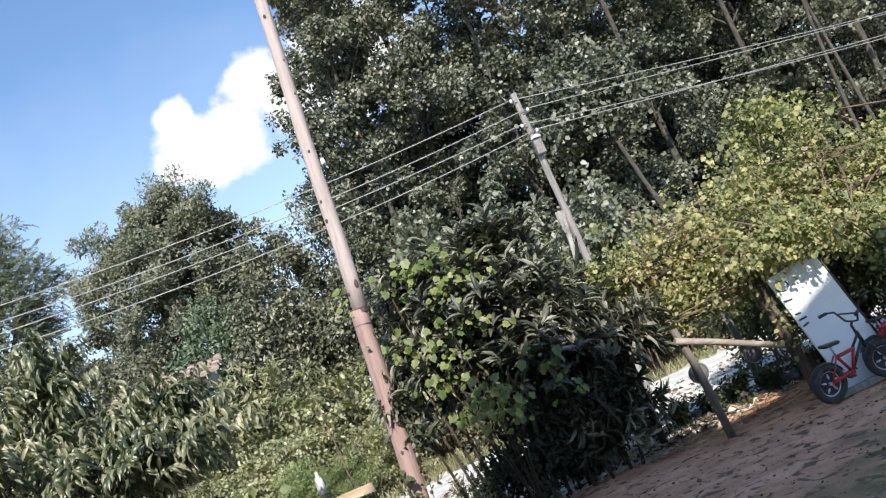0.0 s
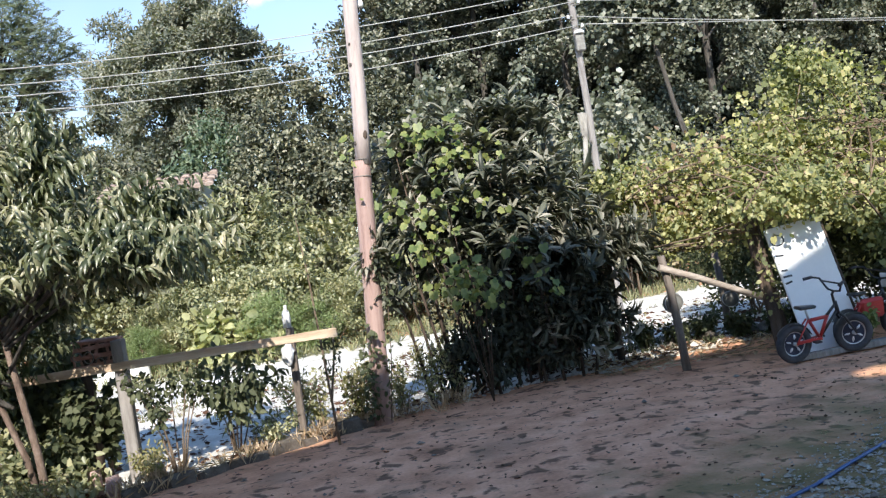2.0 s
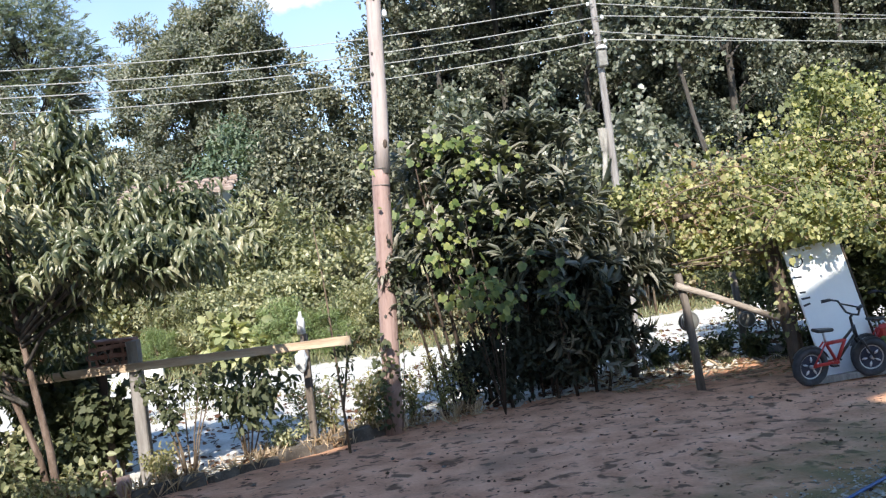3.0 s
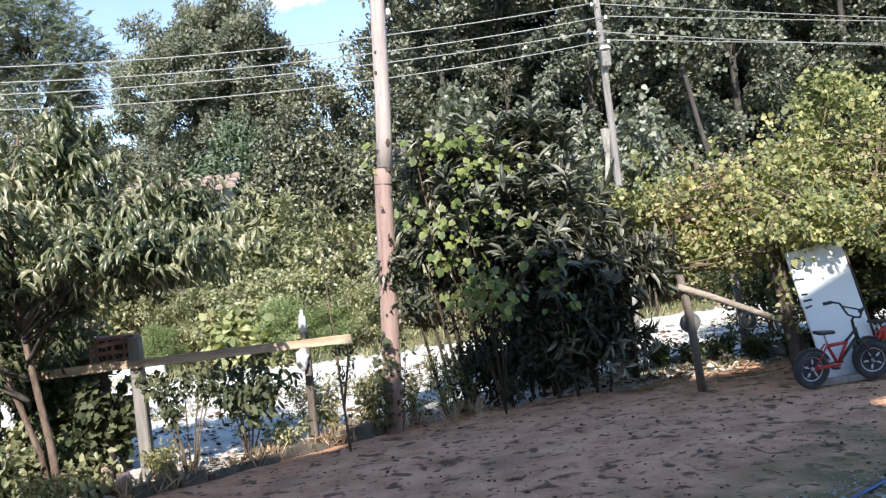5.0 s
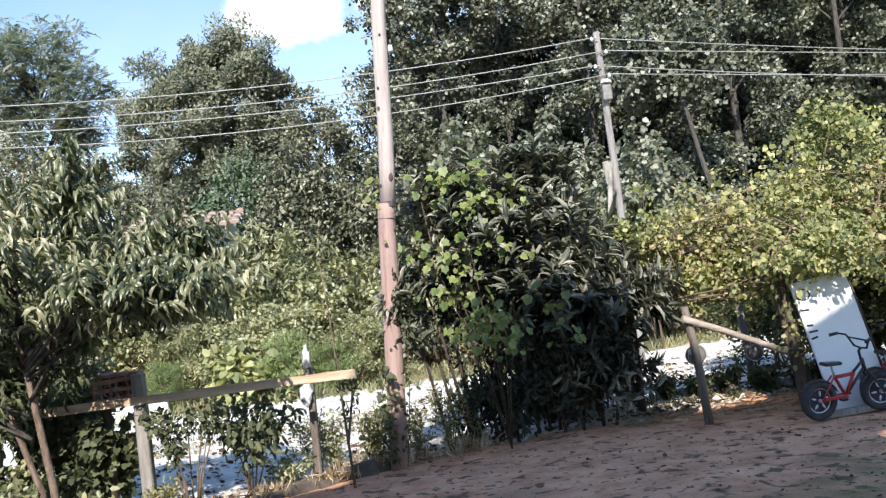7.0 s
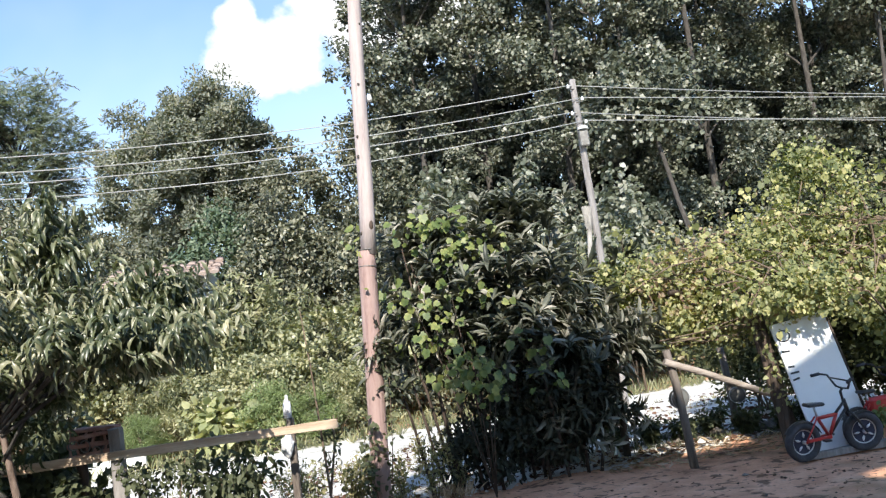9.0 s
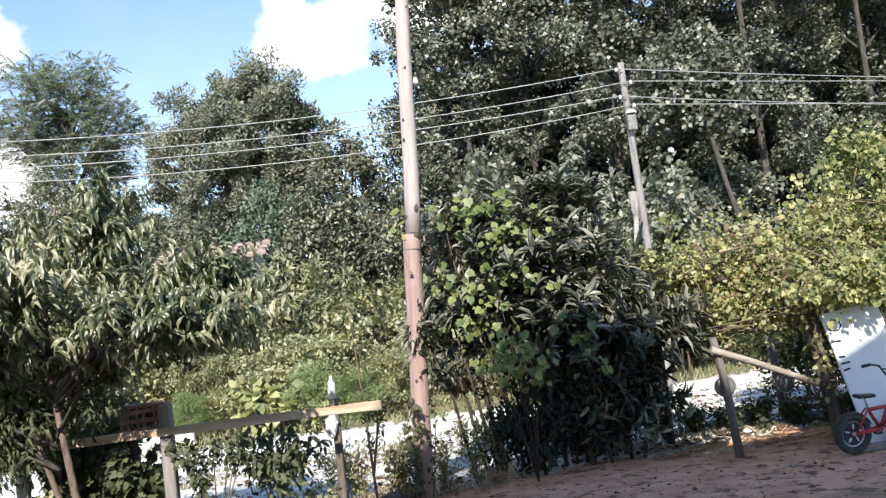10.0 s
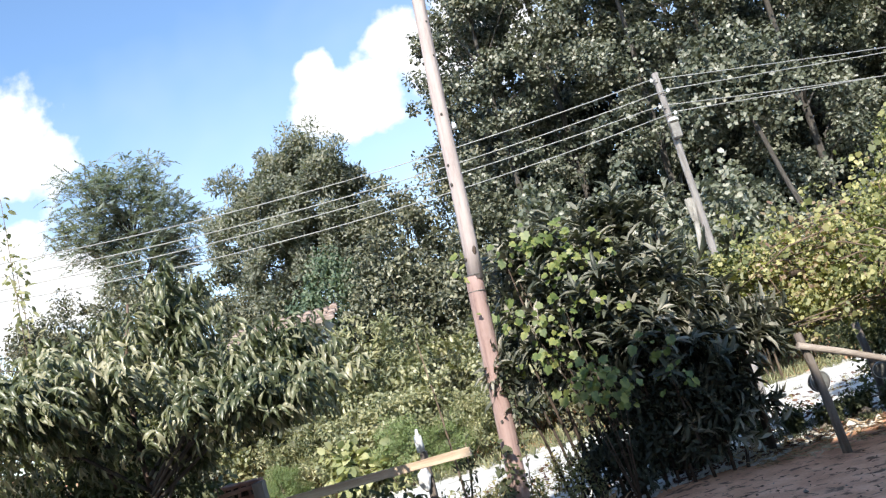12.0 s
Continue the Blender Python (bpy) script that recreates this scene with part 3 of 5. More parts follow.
for (x0, z0), (x1, z1) in zip(prof[2:], prof[3:]):
    bm = slab(math.hypot(x1 - x0, z1 - z0) + 0.1, 10.0, 0.12, 0.01)
    bmesh.ops.transform(bm, matrix=pose((x0 + x1) / 2, -4.55, (z0 + z1) / 2 + 0.02, 0, -math.degrees(math.atan2(z0 - z1, x0 - x1)), 0), verts=bm.verts)
    part("roof", bm, M_TILE, house)
# unseen block added on the roof to raise the shade over the bush
bm = bmesh.new()
block_prof = [(-1.35, 6.6), (2.45, 6.6), (2.45, 8.35), (1.5, 9.25), (0.55, 9.25), (-1.35, 7.4)]
fr = [bm.verts.new((x, 0.40, z)) for x, z in block_prof]
bk = [bm.verts.new((x, -3.0, z)) for x, z in block_prof]
bm.faces.new(fr)
bm.faces.new(bk[::-1])
for i in range(len(block_prof)):
    bm.faces.new((fr[i], bk[i], bk[(i + 1) % len(block_prof)], fr[(i + 1) % len(block_prof)]))
bmesh.ops.recalc_face_normals(bm, faces=bm.faces)
part("dormer", bm, M_PLASTER, house)

# unseen screen added above the roof notch; the slit lets a sun patch through
bm = bmesh.new()
outline = [(3.42, 6.24), (4.0, 6.50), (8.0, 6.58), (8.0, 9.5), (4.3, 8.70), (3.42, 8.22)]
fr = [bm.verts.new((x, 0.45, z)) for x, z in outline]
bk = [bm.verts.new((x, 0.37, z)) for x, z in outline]
bm.faces.new(fr)
bm.faces.new(bk[::-1])
for i in range(len(outline)):
    bm.faces.new((fr[i], bk[i], bk[(i + 1) % len(outline)], fr[(i + 1) % len(outline)]))
bmesh.ops.recalc_face_normals(bm, faces=bm.faces)
part("terrace_screen", bm, M_PLASTER, house)
# posts for the added screen, unseen as well
for x in (5.4, 7.9):
    part("screen_post", slab(0.08, 0.08, 0.8, 0.005, Matrix.Translation((x, 0.41, 6.0))), M_GREYWOOD, house)

# ---- utility poles and wires ----


def utility_pole(m, height, r0, r1, label):
    t = thing("utility_pole", m, label, "utility pole", "utility poles along the road")
    rng = random.Random(3)
    pts = [(0.004 * math.sin(i * 1.7), 0.004 * math.cos(i * 2.3), height * i / 14 - (0.3 if i == 0 else 0)) for i in range(15)]
    part("pole", tube(pts, [r0 + (r1 - r0) * i / 14 for i in range(15)], 12, wobble=0.03, rng=rng), M_GREYWOOD, t)
    return t


near_pole = thing("utility_pole", pose(-0.72, 9.36, 0, 0, 4.0, 0), "leaning reddish wooden utility pole spliced to a thicker stub", "utility pole", "utility poles along the road")
rng = random.Random(11)
part("stub", tube([(0.01, 0.02, -0.3), (0, 0.01, 0.7), (0.0, 0, 1.6), (-0.005, 0, 2.66), (-0.005, 0, 2.80)], [0.105, 0.098, 0.096, 0.094, 0.088], 16, wobble=0.03, rng=rng), M_STUB, near_pole, "reddish-brown lower stub")
part("shaft", tube([(0.02 + 0.006 * math.sin(i), 0, 2.75 + 0.42 * i) for i in range(13)], [0.086 - 0.0016 * i for i in range(13)], 16, wobble=0.025, rng=rng), M_POLE, near_pole, "pale pinkish debarked shaft")
for z in (2.62, 2.80):
    part("wire_band", ring_tube(0.094, 0.006, 20, 6), M_TIN, near_pole, "rusty wire band", Matrix.Translation((0, 0, z)) @ Matrix.Rotation(math.pi / 2, 4, "X"))
for i in range(15):
    a, z = rng.uniform(math.pi * 1.05, math.pi * 1.95), 1.2 + i * 0.42 + rng.uniform(-.12, .12)
    rr = 0.093 if z < 2.75 else 0.082
    bm = bmesh.new()
    bmesh.ops.create_icosphere(bm, subdivisions=1, radius=rng.uniform(0.012, 0.02))
    bmesh.ops.scale(bm, vec=(1, 0.6, 1.3), verts=bm.verts)
    part("knot", bm, M_BARK, near_pole, "dark knot", Matrix.Translation((0.01 + rr * math.cos(a), rr * math.sin(a), z)) @ Matrix.Rotation(a + math.pi / 2, 4, "Z"))
bm = bmesh.new()
bmesh.ops.create_icosphere(bm, subdivisions=2, radius=0.036)
bmesh.ops.scale(bm, vec=(0.8, 0.7, 1.5), verts=bm.verts)
for v in bm.verts:
    v.co *= 1 + 0.22 * noise.noise(v.co * 60)
part("burl", bm, M_DARKWOOD, near_pole, "dark rotten knot hole", Matrix.Translation((0.062, -0.062, 3.06)))
bm = tube([(0.06, 0.05, 4.42), (0.11, 0.08, 4.44), (0.12, 0.08, 4.50)], 0.008, 6)
bracket = part("bracket", bm, M_TIN, near_pole)
part("insulator", tube([(0.12, 0.08, 4.47), (0.12, 0.08, 4.49), (0.12, 0.08, 4.53), (0.12, 0.08, 4.55)], [0.022, 0.035, 0.03, 0.018], 12), M_CERAMIC, near_pole, "white ceramic insulator")

POLES = ((-13.5, 17.2), (3.80, 18.0), (31.0, 29.5))
HEIGHTS = (6.75, 6.45, 6.16, 5.95)
for i, (px_, py_) in enumerate(POLES):
    p = utility_pole(pose(px_, py_, 0.45 if i == 0 else 0.0), 6.92, 0.088, 0.066, "weathered grey wooden utility pole with ceramic insulators")
    for k, z in enumerate(HEIGHTS):
        s = 0.13 if k % 2 else -0.13
        part("pin", tube([(0, -0.06, z - 0.05), (s, -0.10, z - 0.05), (s, -0.10, z)], 0.011, 6), M_TIN, p)
        part("insulator", tube([(s, -0.10, z - 0.03), (s, -0.10, z), (s, -0.10, z + 0.05)], [0.03, 0.034, 0.016], 10), M_CERAMIC, p)
    if i == 1:
        part("lamp_cap", tube([(0.03, -0.16, 5.78), (0.03, -0.16, 5.82), (0.03, -0.16, 5.86)], [0.12, 0.11, 0.06], 14), M_CERAMIC, p, "white enamel cap")
        part("meter_box", slab(0.2, 0.14, 0.34, 0.02, Matrix.Translation((0.02, -0.15, 5.42))), M_TIN, p, "dark weathered metal box")
        part("brace", tube([(-0.75, -0.1, -0.2), (-0.36, -0.12, 2.2), (-0.10, -0.1, 4.15)], [0.06, 0.055, 0.05], 10), M_PALEBARK, p, "pale bracing post")
        part("sleeve", slab(0.11, 0.03, 0.48, 0.008, pose(-0.17, -0.13, 3.68, 0, -4, 0), 0.012, RND, 4), M_PALEBARK, p, "torn pale sheathing strip")
for a, b in zip(POLES, POLES[1:]):
    for k, z in enumerate(HEIGHTS):
        s = 0.13 if k % 2 else -0.13
        pts = []
        first = a is POLES[0]
        sag = (0.45, 0.49, 0.41, 0.55)[k] if first else (0.28, 0.06, 0.40, 0.12)[k]
        rise = 0.45 if first else 0.0
        for i in range(25):
            f = i / 24
            pts.append((a[0] + s + (b[0] - a[0]) * f, a[1] - 0.10 + (b[1] - a[1]) * f, z + 0.03 + rise * (1 - f) - sag * 4 * f * (1 - f)))
        w = part("overhead_wire", tube(pts, 0.011, 5), M_WIRE)
        tagged(w, "thin grey overhead wire strung between poles", "wire", "overhead wires")

# ---- trees ----


def tree_from(name, m, label, r0, base, top, clumps, radius, per, leaf, width, shape, lmat, bmat, seed, droop=0.3, up=0.5, limb_n=8, group="", bend=0.15, flat=0.8, loose=0.5):
    r, rng = np.random.default_rng(seed), random.Random(seed)
    t = thing(name, m, label, "tree", group)
    idx = r.choice(len(clumps), min(limb_n, len(clumps)), replace=False)
    trunk, ls = limbs(rng, base, top, r0, [clumps[i] for i in idx], bend)
    part("trunk", trunk, bmat, t)
    for l in ls:
        part("limb", l, bmat, t)
    C, D, N = clump_leaves(r, clumps, radius, per, droop, up, flat, 0.65, loose)
    part("crown", leaf_mesh("crown", C, D, N, leaf * r.uniform(0.7, 1.25, len(C)), width, shape), lmat, t)
    return t


def poplar(seed, m):
    r = np.random.default_rng(seed)
    cl = np.concatenate([shell_points(r, 20, (0, 0, 6.0), (2.6, 2.6, 3.6), 0.7), shell_points(r, 26, (0, 0, 11.5), (2.9, 2.9, 4.4), 0.7), shell_points(r, 18, (0, 0, 17), (2.3, 2.3, 4.2), 0.6)])
    cl = boughs(r, cl, 6, 0.75)
    return tree_from("poplar_tree", m, "tall grey-green poplar at the wood's edge", 0.15, (0, 0, -0.5), (0.2, 0, 19), cl, r.uniform(0.22, 0.55, len(cl)), 76, 0.135, 0.85, OVAL, L_POPLAR, M_BARK, seed, 0.3, 0.3, 14, "poplar wood")


stock = [poplar(s, pose(x, y, land(x, y))) for s, x, y in ((21, 0.6, 30.0), (22, 5.2, 27.5), (23, 9.6, 27.0))]
spots = [(13.8, 28.0), (18.2, 29.0), (3.0, 31.5), (7.6, 31.0), (11.8, 31.5), (16.3, 32.5), (21.5, 33), (1.3, 35.5), (5.5, 36), (10, 36.5), (14.5, 37), (19.5, 38), (25, 37)]
for i, (x, y) in enumerate(spots):
    m = pose(x, y, land(x, y), 0, 0, RND.uniform(0, 360))
    c = copy_thing(stock[i % 3], m)
    c.scale = [RND.uniform(0.92, 1.12)] * 3
# bare slender trunks at the edge of the wood
for x, y, lean, h in ((7.2, 24.0, -12, 7.0), (14.9, 26.5, 4, 11.0), (16.3, 27.0, -3, 11.5)):
    t = thing("slender_tree", pose(x + 1.3 if lean == -12 else x, y, land(x, y), 0, lean, 0), "slim pale tree trunk with a thin leafy top", "tree", "slim trees at the wood")
    part("trunk", tube([(0.05 * math.sin(i), 0.04 * math.cos(i * 2), h * i / 8 - 0.3) for i in range(9)], [(0.105 if lean == -12 else 0.09) - 0.006 * i for i in range(9)], 10, wobble=0.05, rng=RND), M_BARK, t)
    cl = shell_points(R0, 95, (0, 0, h + 0.8), (2.0, 1.6, 2.3), 0.3)
    C, D, N = clump_leaves(R0, cl, 0.5, 70)
    part("crown", leaf_mesh("crown", C, D, N, 0.15 * R0.uniform(0.7, 1.3, len(C)), 0.9, QUAD), L_POPLAR, t)

# broad tree on the skyline, the trees beside it and the feathery one further off
r = np.random.default_rng(40)
gz = land(-9, 36)
cl = np.concatenate([shell_points(r, 110, (0.8, 0, 9.6), (3.0, 3.0, 4.2), 0.6), shell_points(r, 80, (-1.8, 0, 8.8), (2.4, 2.6, 3.5), 0.6), shell_points(r, 60, (2.1, 0, 8.6), (1.9, 2.4, 3.4), 0.6), shell_points(r, 60, (-0.6, 0, 5.0), (4.6, 3.0, 4.2), 0.6), shell_points(r, 90, (0.1, 0, 8.4), (3.7, 3.2, 4.7), 0.6)])
cl = boughs(r, cl[::2], 3, 0.7)
cl[:, 2] += np.clip(np.abs(np.sin(cl[:, 0] * 2.3 + 0.6)), 0, 1) * 0.5
tree_from("broad_tree", pose(-8.7, 36, gz), "broad dense tree on the skyline beyond the road", 0.35, (0, 0, -0.5), (0, 0, 10), cl, r.uniform(0.25, 0.62, len(cl)), 170, 0.17, 0.45, OVAL, L_BROAD, M_BARK, 41, -0.25, 0.45, 12, flat=1.15, loose=0.5)
for s, x, y, h, w in ((42, -3.9, 32, 10.2, 2.9), (43, -1.4, 31.5, 11.2, 2.6), (44, -6.5, 28.3, 7.4, 2.0), (45, -11.5, 31, 7.4, 3.2), (46, -4.2, 27.0, 7.4, 2.5), (47, -1.0, 26.0, 7.2, 2.2), (48, -15.0, 33, 9.4, 3.4), (54, -12.9, 29.5, 7.6, 2.8), (56, -16.6, 29.0, 8.0, 3.0), (52, -12.4, 40, 11.0, 3.6), (49, -19, 36, 9.5, 3.6), (50, -9.2, 27.5, 5.8, 2.5), (58, -13.6, 36, 8.8, 2.3),
                       (51, 1.6, 25.8, 5.5, 2.2), (53, 5.0, 33.5, 9, 3.0), (55, 9.5, 33.5, 9, 3.0), (57, 14, 34.5, 9, 3.0), (59, 18.5, 35, 9, 3.2), (61, 23, 36, 10, 3.4), (63, 4.4, 25.2, 4.6, 1.8), (65, 10.6, 29.0, 7.0, 2.3), (67, 14.2, 30.0, 7.0, 2.4), (69, 12.5, 40.5, 19, 4.6), (71, 7, 40.5, 19, 4.6), (73, 18.5, 41.5, 19, 4.6), (75, 2.3, 40, 17, 3.4), (79, 24, 43, 19, 4.8), (81, 4, 37, 11, 4.0), (83, 10, 37.5, 11, 4.0), (85, 16, 38, 11, 4.0), (87, 22, 39, 12, 4.0), (89, 28, 40, 15, 5.0), (91, 7, 46, 20, 5.5), (93, 14, 46, 20, 5.5), (95, 21, 47, 20, 5.5), (77, 17.5, 30.5, 7.5, 2.5), (97, -0.2, 44, 18, 3.2), (99, 2.4, 33.5, 9, 2.2)):
    r = np.random.default_rng(s)
    cl = shell_points(r, 90, (0, 0, h * 0.52), (w, w * 0.9, h * 0.48), 0.55)
    # trees behind the wood's edge get leaves coloured as dark shaded gaps
    tree_from("thicket_tree", pose(x, y, land(x, y)), "dark green bushy tree in the thicket", 0.16, (0, 0, -0.4), (0, 0, h * 0.7), cl, r.uniform(0.3, 0.75, len(cl)) * (1.0 if h < 15 else 1.9), 140, 0.15 if h < 15 else 0.26, 0.6, OVAL if h < 15 else QUAD, L_SHADED if x > -0.5 and y > 28 else L_GREEN if s == 44 else L_THICKET if s % 2 == 0 or x < 0 else L_DARK, M_BARK, s, 0.2, 0.5, 7, "thicket beyond the road")


def acacia(m, seed):
    """A slim tree with rising limbs that end in feathery fronds of paired leaflets."""
    r, rng = np.random.default_rng(seed), random.Random(seed)
    t = thing("acacia_tree", m, "airy feathery acacia standing against the sky", "tree")
    part("trunk", tube([(0.1 * math.sin(i * 1.3), 0, 1.6 * i - 0.4) for i in range(9)], [0.19 - 0.017 * i for i in range(9)], 10, wobble=0.06, rng=rng), M_BARK, t)
    tips = np.concatenate([shell_points(r, 46, (-0.2, 0, 14.7), (3.3, 2.6, 2.9), 0.45), shell_points(r, 34, (-1.9, 0, 12.4), (2.6, 2.2, 2.2), 0.45), shell_points(r, 34, (2.0, 0, 12.2), (2.5, 2.2, 2.2), 0.45), shell_points(r, 34, (0, 0, 9.6), (3.2, 2.2, 2.4), 0.5)])
    P, D, N = [], [], []
    for k, q in enumerate(tips):
        a = np.array([0.0, 0.0, min(12.0, max(5.0, q[2] - 1.1 * math.hypot(q[0], q[1]) - 0.6))])
        if k % 3 == 0:
            mid = a * 0.45 + q * 0.55 + np.array([0, 0, 0.35])
            part("limb", tube([tuple(a), tuple(mid), tuple(q)], [0.05, 0.03, 0.012], 6), M_BARK, t)
        out = unit((q - a)[None])[0]
        for _ in range(19):
            o = q + r.normal(size=3) * np.array([0.46, 0.46, 0.32])
            way = unit((out * np.array([0.7, 0.7, 0.25]) + r.normal(size=3) * np.array([0.6, 0.6, 0.42]))[None])[0]
            face = unit((np.array([0, 0, 1.0]) - 0.5 * np.array(SUN_WAY) + 0.35 * r.normal(size=3))[None])[0]
            side = np.cross(face, way)
            for f in np.linspace(0.05, 0.75, 10):
                for sgn in (-1, 1):
                    P.append(o + way * f - np.array([0, 0, 0.22 * f * f]))
                    D.append(side * sgn + way * 0.45 + r.normal(size=3) * 0.12)
                    N.append(face + r.normal(size=3) * 0.25)
    P, D, N = np.array(P), np.array(D), np.array(N)
    part("crown", leaf_mesh("crown", P, D, N, 0.19 * r.uniform(0.7, 1.2, len(P)), 0.45, QUAD), L_ACACIA, t)
    return t


acacia(pose(-20.1, 45, land(-20.1, 45) + 0.3), 60)
for s, x, y, h, w in ((71, -27, 52, 11, 5), (72, -14.5, 54, 9.5, 5), (73, -34, 50, 10, 5), (74, -6, 58, 9, 5), (75, 2, 60, 9, 5)):
    r = np.random.default_rng(s)
    cl = shell_points(r, 100, (0, 0, h * 0.5), (w, w * 0.8, h * 0.46), 0.6)
    tree_from("distant_tree", pose(x, y, land(x, y)), "distant green tree low on the skyline", 0.2, (0, 0, -0.4), (0, 0, h * 0.7), cl, r.uniform(0.6, 1.1, len(cl)), 60, 0.28, 0.7, QUAD, L_FAR, M_BARK, s, 0.2, 0.5, 6, "distant trees")

# ---- undergrowth beyond the road ----


def shrub(m, seed, h, w, lmat, leaf, width, shape, label, n=75, per=60, group="shrubs on the bank", rad=0.3):
    r, rng = np.random.default_rng(seed), random.Random(seed)
    t = thing("shrub", m, label, "shrub", group)
    cl = shell_points(r, n, (0, 0, h * 0.5), (w, w * 0.85, h * 0.5), 0.45)
    for i in range(6):
        q = cl[rng.randrange(len(cl))]
        part("stem", tube([(rng.uniform(-.1, .1) * w, rng.uniform(-.1, .1) * w, -0.05), (q[0] * .4, q[1] * .4, q[2] * .5), tuple(q)], [0.02, 0.014, 0.004], 5), M_TWIG, t)
    C, D, N = clump_leaves(r, cl, rad * h / 2 * r.uniform(0.6, 1.2, len(cl)), per, 0.2, 0.6)
    part("foliage", leaf_mesh("foliage", C, D, N, leaf * r.uniform(0.7, 1.3, len(C)), width, shape), lmat, t)
    return t


fresh = "fresh green leafy shrub on the road bank"
dark = "dark green shrub on the road bank"
kinds = [shrub(pose(-3.6, 20.0, 0), 81, 2.6, 1.5, L_SHRUB, 0.10, 0.6, OVAL, fresh, 80, 46, rad=0.19), shrub(pose(-6.4, 20.2, 0), 82, 1.9, 1.3, L_SHRUB, 0.085, 0.35, OVAL, fresh, 85, 50, rad=0.2),
         shrub(pose(-9.3, 20.4, 0), 83, 2.2, 1.5, L_THICKET, 0.12, 0.5, OVAL, dark), shrub(pose(-1.2, 20.8, 0), 84, 2.7, 1.4, L_SHRUB, 0.115, 0.8, OVAL, fresh, 80, 40, rad=0.19)]
for x, y, k, s in ((-6.8, 22.4, 2, 2.1), (-5.8, 22.3, 0, 1.62), (-4.9, 22.4, 1, 2.4), (-7.6, 22.4, 0, 1.6), (-4.6, 22.6, 1, 1.8), (-3.2, 21.0, 3, 1.0), (-1.7, 19.9, 0, .8), (-8.9, 22.6, 3, 1.4), (-2.0, 23.0, 0, 1.5), (-0.6, 21.4, 2, 1.1), (-11.8, 23.5, 3, 1.5), (-13.4, 24, 0, 1.6), (0.6, 23.8, 3, 1.3), (-10.2, 19.8, 3, .8), (-5.6, 20.0, 1, 1.2), (3.4, 24.6, 2, 1.6), (7.2, 26, 2, 1.9), (11, 26.5, 2, 1.9), (13.4, 27, 2, 1.9), (-2.3, 19.6, 1, .9), (-4.8, 19.3, 3, .75), (-5.2, 21.6, 0, 1.1), (-7.8, 21.5, 3, .9), (-2.7, 22.2, 2, 1.2), (-0.2, 22.6, 0, 1.1), (-10.8, 21.5, 0, 1.0), (-12.4, 19.6, 1, 1.0),
                   (-14.2, 21.5, 2, 1.1), (-6.8, 23.6, 0, 1.25), (-4.2, 24.3, 2, 1.3), (-1.6, 24.6, 1, 1.5), (-9.4, 24.0, 1, 1.4), (0.9, 21.0, 1, 1.1), (2.0, 23.5, 2, 1.3), (4.0, 22.6, 0, 1.0), (5.8, 22.2, 2, 1.1),
                   (7.8, 23.2, 1, 1.1), (10.0, 23.6, 0, 1.1), (12.2, 24.3, 2, 1.2), (14.5, 24.8, 1, 1.2), (2.8, 20.6, 1, .8), (-7.9, 19.0, 1, .55), (-16.5, 22, 0, 1.3), (1.3, 25.5, 2, 1.6), (6, 25, 2, 1.5), (9, 26, 2, 1.5)):
    c = copy_thing(kinds[k], pose(x, y, land(x, y) - 0.05, 0, 0, RND.uniform(0, 360)))
    c.scale = [s] * 3

silver = "silvery green bushy young tree behind the far pole"
kinds = [shrub(pose(2.5, 20.6, 0), 188, 6.0, 1.45, L_SILVER, 0.15, 0.8, OVAL, silver, 120, 46, "young trees by the far pole", 0.12)]
for x, y, s in ((4.75, 20.4, 0.95), (6.0, 21.6, 0.85), (1.1, 21.4, 1.08)):
    copy_thing(kinds[0], pose(x, y, land(x, y) - 0.05, 0, 0, 137 * x)).scale = [s] * 3
lime = "bright yellow-green large-leaved plant at the roadside"
shrub(pose(-4.7, 18.75, 0), 88, 1.35, 0.62, L_LIME, 0.24, 0.8, OVAL, lime, 26, 12, "lime-coloured plants")
shrub(pose(-3.75, 18.85, 0), 89, 1.3, 0.5, L_LIME, 0.22, 0.8, OVAL, lime, 20, 11, "lime-coloured plants")
soft_green = "soft feathery bright green plant at the roadside"
fern = shrub(pose(-3.55, 18.9, 0), 191, 1.75, 0.85, L_FEATHER, 0.055, 0.28, OVAL, soft_green, 150, 75, "feathery plants", 0.22)
copy_thing(fern, pose(-2.6, 19.1, 0, 0, 0, 120)).scale = [0.85] * 3
copy_thing(fern, pose(-6.3, 18.9, 0, 0, 0, 220)).scale = [0.8] * 3
# low outbuilding with a clay roof behind the bank
shed = thing("shed", pose(-7.0, 24.9, 0, 0, 0, 4), "low outbuilding with an old clay tile roof", "shed")
part("wall", slab(2.3, 2.0, 4.68, 0.02), M_PLASTER, shed)
for i in range(12):
    for j in range(6):
        m = Matrix.Translation((-1.43 + i * 0.26 + RND.uniform(-.03, .03), -1.5 + j * 0.24 + RND.uniform(-.05, .05), 4.60 + j * 0.085 + RND.uniform(-.03, .03))) @ Matrix.Rotation(0.33, 4, "X")
        if i == j == 0:
            bm = tube([(0, -0.17, 0), (0, 0.17, 0.0)], [0.13, 0.115], 8)
            bmesh.ops.scale(bm, vec=(1, 1, 0.4), verts=bm.verts)
            tile_me = part("tile", bm, M_TILE, shed, "", m).data
        else:
            part("tile", tile_me, None, shed, "", m)
# low white wall on the far side of the road
lw = part("low_wall", slab(1.9, 0.2, 0.5, 0.02, cuts=6, rough=0.012, rng=RND), M_PLASTER, m=pose(-7.0, 18.2, -0.02, 0, 0, 8))
tagged(lw, "low whitewashed wall on the far roadside", "wall")

